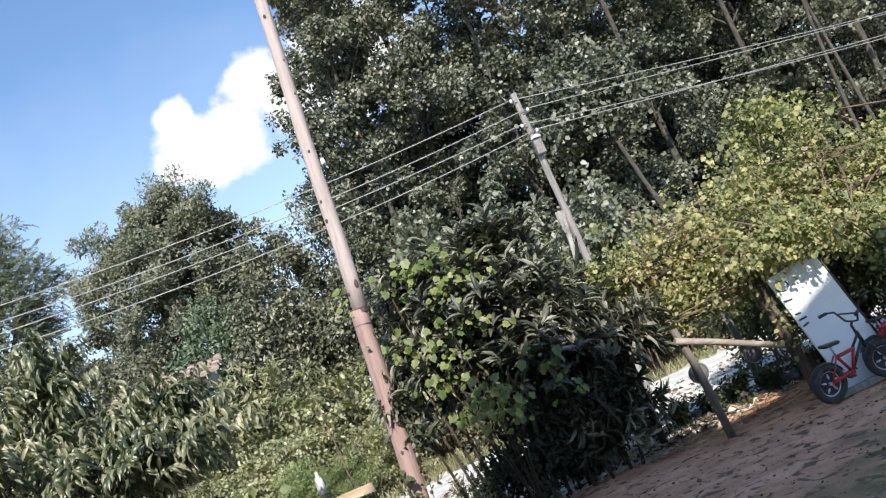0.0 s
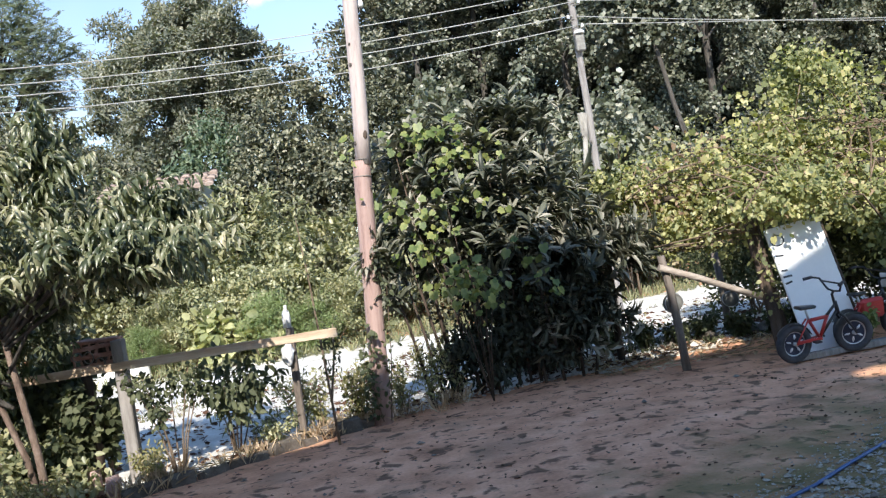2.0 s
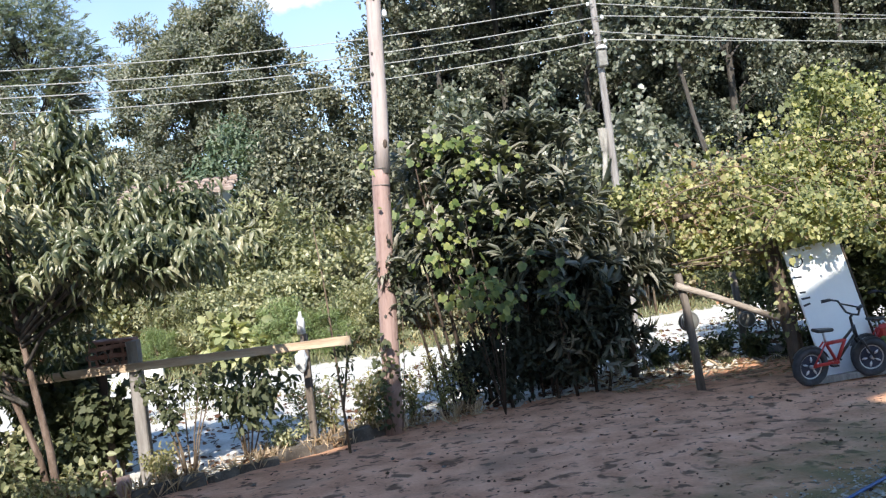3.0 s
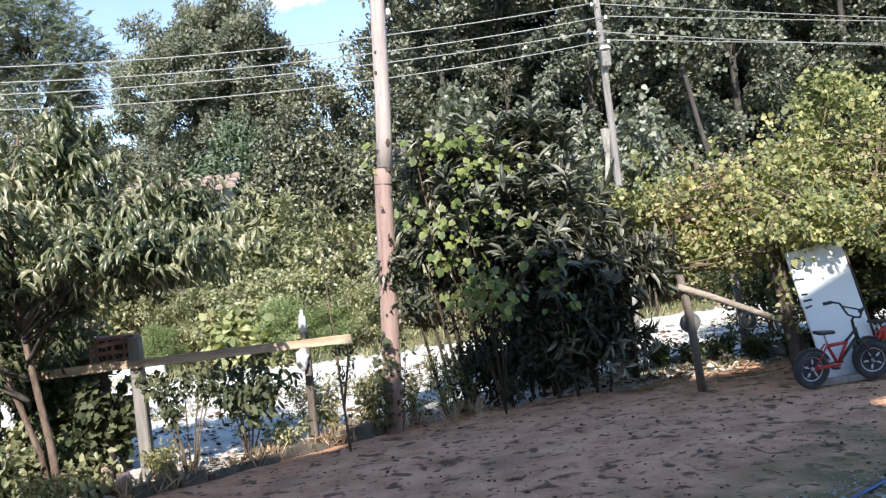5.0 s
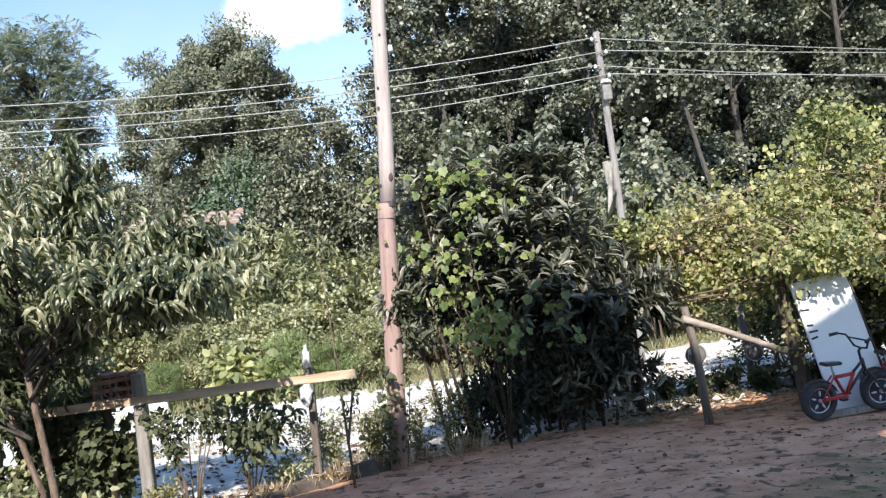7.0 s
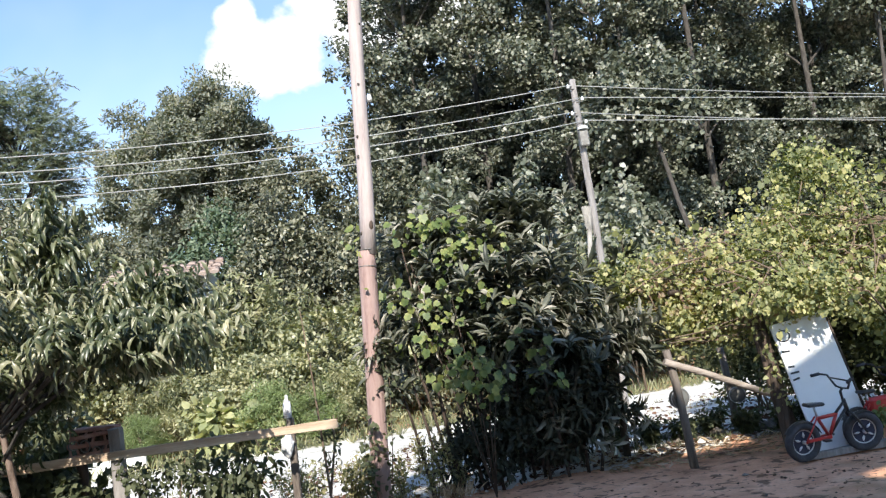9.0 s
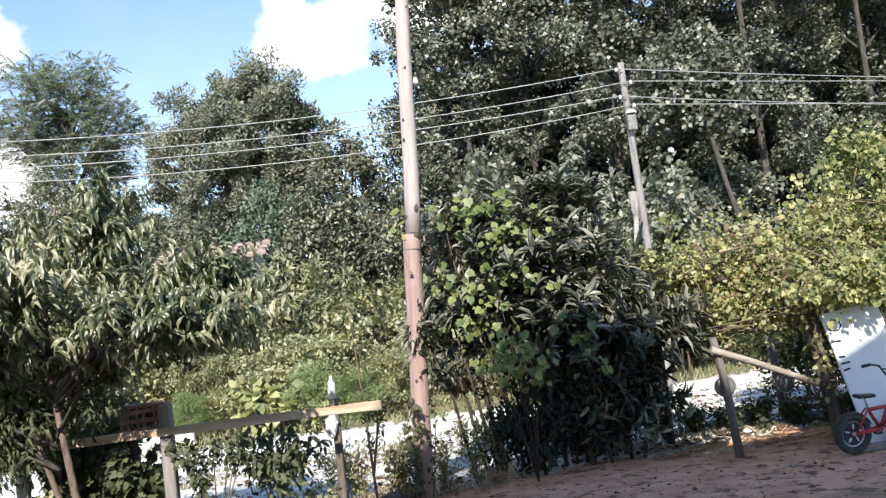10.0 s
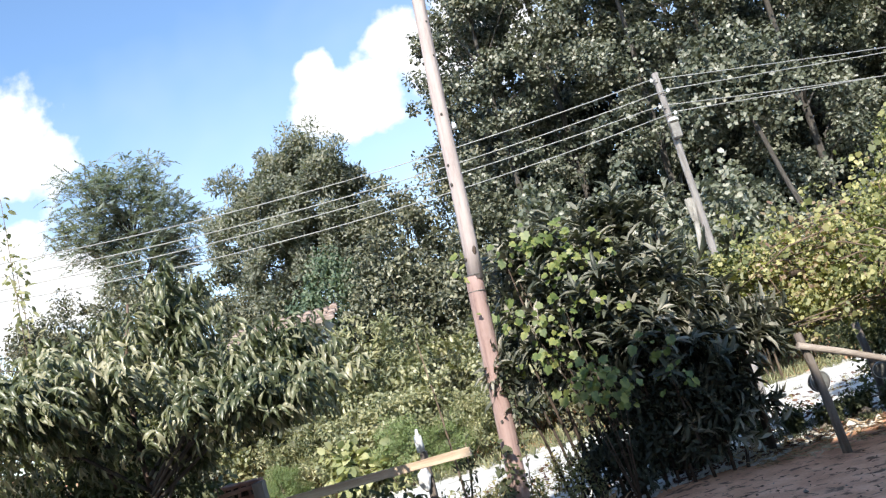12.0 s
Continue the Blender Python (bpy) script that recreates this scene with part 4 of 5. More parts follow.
# ---- the yard's edge: left fence ----
fence = thing("plank_fence", pose(0, 0, 0), "rough plank fence of one sawn board on grey posts", "fence")
for x, y, h, w in ((-2.97, 8.22, 1.33, 0.115), (-4.35, 8.2, 1.14, 0.11), (-1.50, 8.9, 1.16, 0.075)):
    bm = slab(w, w * 0.9, h + 0.1, 0.012, rough=0.006, rng=RND)
    part("post", bm, M_OLDPOST if w < 0.1 else M_GREYWOOD, fence, "weathered grey square post", pose(x, y, -0.1, RND.uniform(-2, 2), RND.uniform(-2, 2), RND.uniform(-8, 8)))
part("plank", slab(4.15, 0.04, 0.08, 0.006, cuts=14, rough=0.005, rng=RND), M_PLANK, fence, "long sawn board, brown with age at the shaded end", pose(-3.02, 8.18, 1.04, 0, 0.1, 5.0))
bottle = thing("plastic_bottle", pose(-1.50, 8.9, 1.18), "white plastic bottle upturned on a fence post", "bottle")
part("body", tube([(0, 0, -0.02), (0, 0, 0.10), (0, 0, 0.14)], [0.042, 0.042, 0.036], 14), M_WHITEPL, bottle)
part("neck", tube([(0, 0, 0.14), (0.003, 0, 0.17), (0.005, 0, 0.21)], [0.036, 0.016, 0.014], 12), M_WHITEPL, bottle)
rag = thing("plastic_bag", pose(-1.52, 8.82, 0.80), "crumpled white plastic bag tied to a fence post", "bag")
bm = bmesh.new()
bmesh.ops.create_icosphere(bm, subdivisions=3, radius=0.085)
for v in bm.verts:
    k = 1 + 0.45 * noise.noise(v.co * 22) + 0.2 * noise.noise(v.co * 55)
    v.co = Vector((v.co.x * 0.75 * k, v.co.y * 0.6 * k, v.co.z * 1.25 * k + 0.1))
for f in bm.faces:
    f.smooth = True
part("body", bm, M_WHITEPL, rag)
part("tie", ring_tube(0.05, 0.006, 18, 6), M_RUBBER, rag, "dark string", Matrix.Translation((0.02, 0.07, 0.10)) @ Matrix.Rotation(math.pi / 2, 4, "X"))
# rusty crate on the old stump
crate = thing("rusty_crate", pose(-3.24, 8.40, 1.07, 0, 0, 6), "rusty brown slatted crate on an old stump", "crate")
part("top_board", slab(0.44, 0.26, 0.035, 0.008, pose(0.0, 0.0, 0.255, 0, 2, 0), 0.006, RND, 5), M_BRICK, crate, "warped reddish top board")
part("back_panel", slab(0.38, 0.02, 0.25, 0.004, pose(0, 0.10, 0.0)), M_DARKWOOD, crate)
for i in range(6):
    part("bar", tube([(-0.19 + 0.075 * i + RND.uniform(-.015, .015), -0.10, 0.0), (-0.19 + 0.075 * i + RND.uniform(-.03, .03), -0.12, 0.13), (-0.19 + 0.075 * i, -0.10, 0.26)], RND.uniform(0.010, 0.018), 7, wobble=0.15, rng=RND), M_BRICK, crate)
for z in (0.03, 0.12, 0.2):
    part("slat", slab(0.42, 0.018, 0.038, 0.004, pose(0, -0.13, z, RND.uniform(-4, 4), RND.uniform(-5, 5), 0), 0.006, RND, 5), M_BRICK, crate)
for i in range(4):
    a = RND.uniform(0, 3)
    part("wire_loop", ring_tube(RND.uniform(0.03, 0.055), 0.006, 16, 5), M_TIN, crate, "bent rusty wire", pose(-0.15 + 0.1 * i, -0.145, RND.uniform(0.06, 0.2), RND.uniform(-30, 30), 0, RND.uniform(-30, 30)))
pier = part("stump", tube([(0, 0, 0), (0.02, 0, 0.5), (0.0, 0, 1.10)], [0.05, 0.045, 0.05], 10, wobble=0.08, rng=RND), M_DARKWOOD, m=pose(-3.38, 8.40, -0.03))
tagged(pier, "dark old wooden stump behind the fence board", "stump")

# kerb stones along the yard
kerb = thing("kerb", pose(0, 0, 0), "row of rough grey kerb stones between yard and road", "kerb", kind="structure")
s = 0.0
while s < 2.9:
    w = RND.uniform(0.24, 0.55)
    x = -2.86 + (s + w / 2) * 0.72
    part("stone", slab(w - 0.02, 0.10, RND.uniform(0.15, 0.22), 0.025, rough=0.022, rng=RND), M_KERB, kerb, "", pose(x, road_near(x) - 0.13 + RND.uniform(-.03, .03), -0.11, RND.uniform(-8, 8), 0, 43.7 + RND.uniform(-8, 8)))
    s += w

# ---- peach tree ----
peach = thing("peach_tree", pose(-3.55, 7.55, 0), "spreading peach tree with long drooping leaves", "tree")
rp, rng = np.random.default_rng(90), random.Random(90)
part("trunk", tube([(0.05, 0, -0.1), (0.0, 0.02, 0.5), (-0.1, 0.05, 1.1), (-0.2, 0.05, 1.8), (-0.15, 0, 2.6), (0.0, 0.0, 3.2)], [0.042, 0.034, 0.030, 0.027, 0.02, 0.01], 10, wobble=0.12, rng=rng), M_PEACHBARK, peach)
part("trunk", tube([(-0.02, 0.05, -0.1), (-0.12, 0.05, 0.45), (-0.32, 0.1, 1.0), (-0.55, 0.15, 1.7), (-0.8, 0.2, 2.4)], [0.034, 0.028, 0.025, 0.021, 0.012], 10, wobble=0.12, rng=rng), M_PEACHBARK, peach, "second trunk from the base")
cl = np.concatenate([shell_points(rp, 190, (-0.15, 0.0, 2.25), (1.15, 0.9, 1.25), 0.45), shell_points(rp, 90, (1.05, 0.1, 2.15), (0.85, 0.6, 0.75), 0.3), shell_points(rp, 190, (-1.15, 0.0, 2.1), (0.95, 0.8, 1.4), 0.4), shell_points(rp, 28, (0.35, 0, 3.15), (0.55, 0.4, 0.42), 0.2), shell_points(rp, 40, (-0.85, 0.05, 1.25), (0.5, 0.45, 0.5), 0.3), shell_points(rp, 16, (1.6, 0.1, 2.25), (0.4, 0.3, 0.25), 0.2), shell_points(rp, 14, (0.35, -0.2, 1.75), (0.6, 0.35, 0.25), 0.2), shell_points(rp, 240, (-0.75, -0.75, 2.55), (1.4, 0.55, 0.5), 0.1), shell_points(rp, 110, (1.0, -0.55, 2.1), (0.9, 0.4, 0.32), 0.1), shell_points(rp, 45, (1.3, 0.1, 2.45), (0.8, 0.5, 0.55), 0.2), shell_points(rp, 30, (0.5, 0.1, 2.95), (0.5, 0.35, 0.35), 0.2), shell_points(rp, 46, (-0.75, -0.2, 2.85), (0.7, 0.4, 0.25), 0.2)])
for i in range(26):
    q = cl[rng.randrange(len(cl))]
    a = Vector((-0.15, 0.03, min(2.4, max(0.9, q[2] - 0.6))))
    part("branch", tube([a, a.lerp(Vector(q), 0.5) + Vector((0, 0, 0.14)), Vector(q)], [0.02, 0.013, 0.004], 6), M_BARK, peach)
# arching shoots with leaves hanging to both sides
heart = np.array([-0.1, 0.0, 1.9])
P, D, N = [], [], []
for q in cl:
    o = q - heart
    o /= np.linalg.norm(o) + 1e-6
    way = o * 0.8 + np.array([rp.normal() * 0.35, rp.normal() * 0.35, 0.45])
    way /= np.linalg.norm(way)
    side = np.cross(way, [0, 0, 1.0])
    side /= np.linalg.norm(side) + 1e-6
    reach = rp.uniform(0.28, 0.5)
    for k in range(17):
        f = k / 16
        p = q + way * (f - 0.6) * reach - np.array([0, 0, 0.30 * f * f * reach])
        s_ = side * (1 if k % 2 else -1)
        P.append(p + rp.normal(size=3) * 0.01)
        D.append(s_ * rp.uniform(0.3, 0.9) + way * rp.uniform(0.0, 0.6) - np.array([0, 0, rp.uniform(0.35, 1.1)]) + rp.normal(size=3) * 0.15)
        N.append(way * 0.4 - 0.6 * np.array(SUN_WAY) + np.array([0, -0.1, 0.3]) + rp.normal(size=3) * 0.35)
P, D, N = np.array(P), np.array(D), np.array(N)
keep = (P[:, 2] > 1.9) | (P[:, 0] > 0.5) | (rp.random(len(P)) < 0.55)
keep &= ~((P[:, 0] > 0.35) & (P[:, 2] < 1.8))
P, D, N = P[keep], D[keep], N[keep]
P[:, 1] += np.clip((2.1 - P[:, 2]) * 1.1, 0, 0.85)
leaves(peach, P, D, N, 0.165 * rp.uniform(0.65, 1.25, len(P)), 0.23, ARCH, L_PEACH, 300, "long narrow drooping leaf")

# filler leaves in a darker colour, painting the shade under the crown
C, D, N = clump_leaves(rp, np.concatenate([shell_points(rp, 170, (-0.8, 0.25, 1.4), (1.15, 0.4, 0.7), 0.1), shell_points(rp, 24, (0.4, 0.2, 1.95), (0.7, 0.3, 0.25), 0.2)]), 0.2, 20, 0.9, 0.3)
part("inner_foliage", leaf_mesh("inner_foliage", C, D, N, 0.13 * rp.uniform(0.6, 1.2, len(C)), 0.24, ARCH), L_DARK, peach, "leaves in the depth of the crown, coloured dark for shade")

# ---- plants along the fence ----


def stem_plant(name, m, label, stems, lmat, leaf, width, shape, seed, per=3, spread=0.12, start=0.35, thick=0.008, droop=0.4, category="plant"):
    """Thin stems, each a list of points, with leaves along their upper parts."""
    r, rng = np.random.default_rng(seed), random.Random(seed)
    t = thing(name, m, label, category)
    P = []
    for pts in stems:
        part("stem", tube(pts, [thick * (1 - 0.7 * i / (len(pts) - 1)) for i in range(len(pts))], 6), M_TWIG, t)
        for i in range(40):
            f = start + (1 - start) * i / 39
            k = min(len(pts) - 2, int(f * (len(pts) - 1)))
            P.append(Vector(pts[k]).lerp(Vector(pts[k + 1]), f * (len(pts) - 1) - k))
    C, D, N = clump_leaves(r, np.array(P), spread, per, droop, 0.6)
    part("foliage", leaf_mesh("foliage", C, D, N, leaf * r.uniform(0.6, 1.25, len(C)), width, shape), lmat, t)
    return t


rng = random.Random(17)


def sprays(n, h, w, lean=0.0):
    out = []
    for i in range(n):
        a, q = rng.uniform(0, 6.28), rng.uniform(0.4, 1.0)
        hh = h * rng.uniform(0.7, 1.05)
        out.append([(0.03 * math.cos(a), 0.03 * math.sin(a), -0.03), (w * q * 0.35 * math.cos(a), w * q * 0.35 * math.sin(a), hh * 0.4), (w * q * 0.7 * math.cos(a) + lean * 0.5, w * q * 0.7 * math.sin(a), hh * 0.75), (w * q * math.cos(a) + lean, w * q * math.sin(a), hh)])
    return out


stem_plant("rose_bush", pose(-2.52, 8.05, 0), "many-stemmed rose bush with dark toothed leaves", sprays(8, 0.95, 0.38), L_DARK, 0.06, 0.7, OVAL, 101, 2, 0.10, 0.72, 0.011)
stem_plant("garden_shrub", pose(-2.12, 8.62, 0), "leafy dark shrub behind the fence board", sprays(8, 1.0, 0.5), L_DARK, 0.10, 0.5, OVAL, 102, 2, 0.2, 0.5, 0.010, 0.9)
stem_plant("sapling", pose(-1.10, 8.5, 0), "tall thin sapling with sparse leaves", [[(0, 0, -0.03), (-0.03, 0, 0.8), (-0.06, 0, 1.6), (-0.10, 0, 2.2)], [(-0.02, 0, 0.4), (0.06, 0.02, 0.8), (0.10, 0.02, 1.15)]], L_DARK, 0.07, 0.4, OVAL, 103, 2, 0.10, 0.3, 0.016)
stem_plant("creeper", pose(-4.0, 8.0, 0), "creeper with dull green lobed leaves at the tree's foot", sprays(12, 0.6, 0.6), L_DARK, 0.075, 0.85, LOBED, 104, 4, 0.16, 0.1, 0.007, 0.8)
stem_plant("creeper", pose(-3.62, 8.42, 0), "creeper with dark heart-shaped leaves on the fence", sprays(8, 0.95, 0.35), L_DARK, 0.085, 0.85, LOBED, 105, 3, 0.16, 0.1, 0.007, 0.8)
for i, (x, y, h) in enumerate(((-1.55, 9.15, 0.75), (-1.35, 9.35, 0.55), (-1.05, 9.45, 0.6), (-1.80, 8.78, 0.32), (-0.5, 9.7, 0.6), (-0.15, 9.75, 0.75), (0.15, 9.9, 0.7), (-2.72, 7.95, 0.35), (-0.95, 9.6, 0.6), (-3.7, 8.1, 0.6), (-4.2, 8.5, 0.7), (-3.45, 7.3, 0.35))):
    stem_plant("weed", pose(x, y, 0), "straggly green weed beside the kerb", sprays(7, h, 0.28), (L_SHRUB, L_GRASS, L_GRASS)[i % 3], 0.05, 0.45, OVAL, 110 + i, 2, 0.08, 0.2, 0.005)
stem_plant("creeper", pose(-4.05, 8.55, 0), "thick dark creeper between tree and fence", sprays(12, 1.05, 0.3), L_DARK, 0.09, 0.85, LOBED, 128, 5, 0.15, 0.25, 0.007, 0.8)
stem_plant("creeper", pose(-3.80, 8.85, 0), "dense dark creeper hanging behind the fence board", sprays(12, 1.4, 0.34), L_DARK, 0.095, 0.85, LOBED, 131, 3, 0.15, 0.15, 0.007, 0.9)
stem_plant("creeper", pose(-3.35, 8.55, 0), "dark heart-leaved creeper hanging from the fence board", sprays(6, 1.0, 0.22), L_DARK, 0.10, 0.85, LOBED, 132, 2, 0.14, 0.3, 0.006, 1.0)
for i, (x, y, h) in enumerate(((-4.15, 7.75, 0.75), (-3.75, 7.6, 0.5), (-3.3, 7.7, 0.3))):
    stem_plant("weed", pose(x, y, 0), "small-leaved weed under the peach tree", sprays(6, h, 0.34), L_SHRUB, 0.085, 0.6, OVAL, 133 + i, 1, 0.12, 0.1, 0.006)
for x, y, h in ((-3.02, 7.72, 0.17), (-3.22, 7.82, 0.22)):
    st = part("stump", tube([(0, 0, -0.08), (0.01, 0, h * 0.6), (0.0, 0.01, h)], [0.075, 0.065, 0.06], 10, wobble=0.1, rng=RND), M_STUB, m=pose(x, y, 0))
    tagged(st, "short reddish-brown sawn stump beside the fence", "stump", "sawn stumps")
stem_plant("tall_weed", pose(-5.15, 8.5, 0), "very tall thin climbing shoot with small leaves", [[(0, 0, 0), (0.0, 0, 1.6), (-0.02, 0, 3.2), (0.02, 0, 4.9)], [(0, 0, 0), (0.06, 0, 2.0), (0.04, 0, 4.2)]], L_SHRUB, 0.08, 0.6, OVAL, 130, 2, 0.11, 0.72, 0.01)


def tufts(name, n, spot, h, label, seed, lmat=L_GRASS, width=0.07, lean=0.45):
    r = np.random.default_rng(seed)
    P = np.array([(lambda q: (q[0], q[1], land(*q)))(spot(r)) for _ in range(n)])
    P = np.repeat(P, 9, 0) + r.normal(size=(n * 9, 3)) * np.array([0.025, 0.025, 0])
    D = r.normal(size=P.shape) * lean + np.array([0, 0, 1.0])
    N = r.normal(size=P.shape)
    N[:, 2] = np.abs(N[:, 2]) + 0.3
    ob = part(name, leaf_mesh(name, P, D, N, h * r.uniform(0.4, 1.2, len(P)), width, STALK), lmat)
    return tagged(ob, label, "grass", kind="stuff")


tufts("kerb_grass", 95, lambda r: (lambda x: (x, road_near(x) + r.uniform(-0.22, 0.2) + (0.25 if r.random() < 0.2 else 0)))(r.choice([-2.75, -2.6, -1.95, -1.85, -1.3, -1.1, -0.9, -0.6, 0.1]) + r.normal() * 0.1), 0.2, "dry yellow-green grass along the kerb", 140, L_STRAW)
tufts("verge_grass", 1500, lambda r: (lambda x: (x, road_far(x) + r.uniform(-1.3, 1.6)))(r.uniform(-15, 14)), 0.30, "tall grass on the far verge", 141, L_SHRUB)
tufts("yard_grass", 500, lambda r: (lambda q: (q[0], q[1] + 0.35))(gravel_spot(r)), 0.028, "short sparse grass among the gravel", 142, L_SHRUB)
tufts("gap_weeds", 200, lambda r: (r.uniform(2.3, 5.2), r.uniform(11.0, 12.4)), 0.12, "low weeds in the opening to the road", 143, L_DARK)
stem_plant("ivy", pose(-0.72, 9.24, 0), "ivy shoots clinging to the pole", [[(0.02, 0.0, 0), (-0.05, -0.03, 0.5), (0.06, -0.03, 0.95)], [(-0.08, 0, 0), (-0.10, 0.0, 0.5), (-0.06, 0, 1.0)], [(0.1, 0, 0), (0.2, 0, 0.7), (0.26, 0, 1.4), (0.2, 0, 1.8)]], L_DARK, 0.06, 0.8, LOBED, 145, 2, 0.10, 0.1, 0.006, 0.8)
tufts("road_grass", 700, lambda r: (lambda x: (x, road_near(x) + (road_far(x) - road_near(x)) * (0.48 + 0.09 * r.normal())))(r.uniform(-12, 10)), 0.11, "sparse grass strip along the road's middle", 146)

# fallen leaves on the earth
rl = np.random.default_rng(150)
P = np.array([(x, y, land(x, y) + 0.008) for x, y in zip(rl.uniform(-4, 5, 330), rl.uniform(4.0, 9.6, 330))])
D = rl.normal(size=P.shape) * np.array([1, 1, 0.1])
fl = part("fallen_leaves", leaf_mesh("fallen_leaves", P, D, rl.normal(size=P.shape) * 0.25 + np.array([0, 0, 1]), 0.05 * rl.uniform(0.5, 1.4, len(P)), 0.6, OVAL), L_DRY)
tagged(fl, "dry brown fallen leaves on the earth", "leaves", kind="stuff")

# dark litter that also stands in for shadow dashes on the road
P = np.array([(x, y, land(x, y) + 0.045) for x, y in ((x, road_near(x) + 0.1 + 6 * v ** 1.5) for x, v in zip(rl.uniform(-7, 7, 4200), rl.random(4200)))])
lit = part("road_litter", leaf_mesh("road_litter", P, rl.normal(size=P.shape) * np.array([1, 1, 0.15]), rl.normal(size=P.shape) * 0.4 + np.array([0, 0, 1]), 0.085 * rl.uniform(0.5, 1.5, len(P)), 0.55, OVAL), L_DRY)
tagged(lit, "dry leaves scattered over the road, partly in place of leaf shadows", "leaves", kind="stuff")

P = np.array([(x, y, land(x, y) + 0.05) for x, y in ((x, road_near(x) + v) for x, v in zip(rl.uniform(-2.85, 0.2, 620), rl.normal(0.02, 0.13, 620)))])
P[:, 2] += rl.random(len(P)) * 0.07
straw = part("kerb_straw", leaf_mesh("kerb_straw", P, rl.normal(size=P.shape) * np.array([1, 1, 0.4]) + np.array([0, 0, 0.15]), rl.normal(size=P.shape) * 0.4 + np.array([0, 0, 1]), 0.11 * rl.uniform(0.4, 1.5, len(P)), 0.12, STALK), L_STRAW)
P = np.array([(x, y, land(x, y) + 0.03) for x, y in zip(rl.uniform(1.8, 5.0, 900), rl.uniform(9.9, 11.2, 900))])
mat_ = part("gap_straw", leaf_mesh("gap_straw", P, rl.normal(size=P.shape) * np.array([1, 1, 0.3]), rl.normal(size=P.shape) * 0.4 + np.array([0, 0, 1]), 0.12 * rl.uniform(0.4, 1.5, len(P)), 0.16, STALK), L_STRAW)
tagged(mat_, "dry straw on the earth of the opening", "straw", kind="stuff")
tagged(straw, "dry straw and withered stalks along the kerb", "straw", kind="stuff")

# ---- loquat bush with a vine over it ----
loq = thing("loquat_bush", pose(0.75, 10.0, 0), "large dark loquat bush with long leathery leaves", "bush")
rq, rng = np.random.default_rng(160), random.Random(160)
cl = np.concatenate([shell_points(rq, 250, (-0.1, 0, 2.35), (1.25, 0.8, 1.2), 0.4), shell_points(rq, 210, (0.7, 0.05, 1.55), (1.05, 0.8, 1.2), 0.35), shell_points(rq, 100, (-0.8, 0, 1.85), (0.62, 0.55, 0.95), 0.35), shell_points(rq, 50, (0.75, 0.3, 0.85), (1.0, 0.65, 0.7), 0.25), shell_points(rq, 60, (0.45, 0, 3.0), (0.85, 0.5, 0.4), 0.2), shell_points(rq, 50, (-1.2, -0.6, 1.6), (0.26, 0.15, 0.55), 0.2), shell_points(rq, 80, (-0.7, 0, 2.8), (0.55, 0.5, 0.5), 0.2), shell_points(rq, 60, (1.5, 0.0, 1.5), (0.42, 0.4, 0.5), 0.2)])
cl = cl[(cl[:, 2] > 1.15) | (rq.random(len(cl)) < 0.62)]
for i in range(16):
    q = cl[rng.randrange(len(cl))]
    b = Vector((q[0] * 0.75 + rng.uniform(-0.05, 0.35), rng.uniform(-0.1, 0.4), -0.05))
    part("stem", tube([b, b.lerp(Vector(q), 0.5) + Vector((0, 0, 0.1)), Vector(q)], [0.022, 0.016, 0.006], 7, wobble=0.05, rng=rng), M_DARKWOOD, loq)
per = 11
low = shell_points(rq, 55, (0.85, 0.1, 0.62), (0.8, 0.45, 0.5), 0.2)
cl = np.concatenate([cl, low])
axis = unit(unit(cl - np.array([0.2, 0, 1.4])) + np.array([0, -0.1, 0.55]) + 0.25 * rq.normal(size=cl.shape))
A = np.repeat(axis, per, 0)
spin = unit(np.cross(A, rq.normal(size=A.shape)))
D = unit(spin * rq.uniform(0.5, 1.1, (len(A), 1)) + A * rq.uniform(0.25, 1.1, (len(A), 1)))
C = np.repeat(cl, per, 0) + A * rq.uniform(-0.08, 0.06, (len(A), 1))
A = unit(A - 0.45 * np.array(SUN_WAY))
leaves(loq, C, D, unit(A - D * np.sum(A * D, 1, keepdims=True)), 0.21 * rq.uniform(0.6, 1.3, len(C)), 0.26, BLADE, L_LOQUAT, 300, "long leathery leaf")
# the bush's inner leaves are coloured near black for the shade low down
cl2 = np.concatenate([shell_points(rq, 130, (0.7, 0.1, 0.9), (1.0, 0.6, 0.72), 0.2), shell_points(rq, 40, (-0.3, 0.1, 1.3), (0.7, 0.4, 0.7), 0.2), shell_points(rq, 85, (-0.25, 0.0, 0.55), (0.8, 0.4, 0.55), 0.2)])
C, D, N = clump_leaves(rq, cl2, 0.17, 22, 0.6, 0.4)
part("inner_foliage", leaf_mesh("inner_foliage", C, D, N, 0.10 * rq.uniform(0.5, 1.2, len(C)), 0.45, OVAL), L_SHADED, loq)

vine = thing("vine", pose(0.4, 9.45, 0), "bright green grapevine climbing over the bush", "vine")
vc = np.array([(-0.55 + 0.9 * rng.random() ** 1.2, -0.05 - 0.18 * rng.random(), 0.9 + 1.6 * rng.random()) for _ in range(15)] + [(-0.5 + 1.3 * rng.random(), -0.25 + 0.2 * rng.random(), 2.2 + 1.0 * rng.random()) for _ in range(3)] + [(-0.05, -0.05, 3.0), (-0.02, -0.06, 2.8), (0.0, -0.08, 2.6), (0.32, -0.05, 2.75), (0.36, -0.1, 2.6), (-0.9, 0, 2.35), (-0.95, 0, 2.9), (0.7, -0.15, 1.55), (0.75, -0.18, 1.2)])
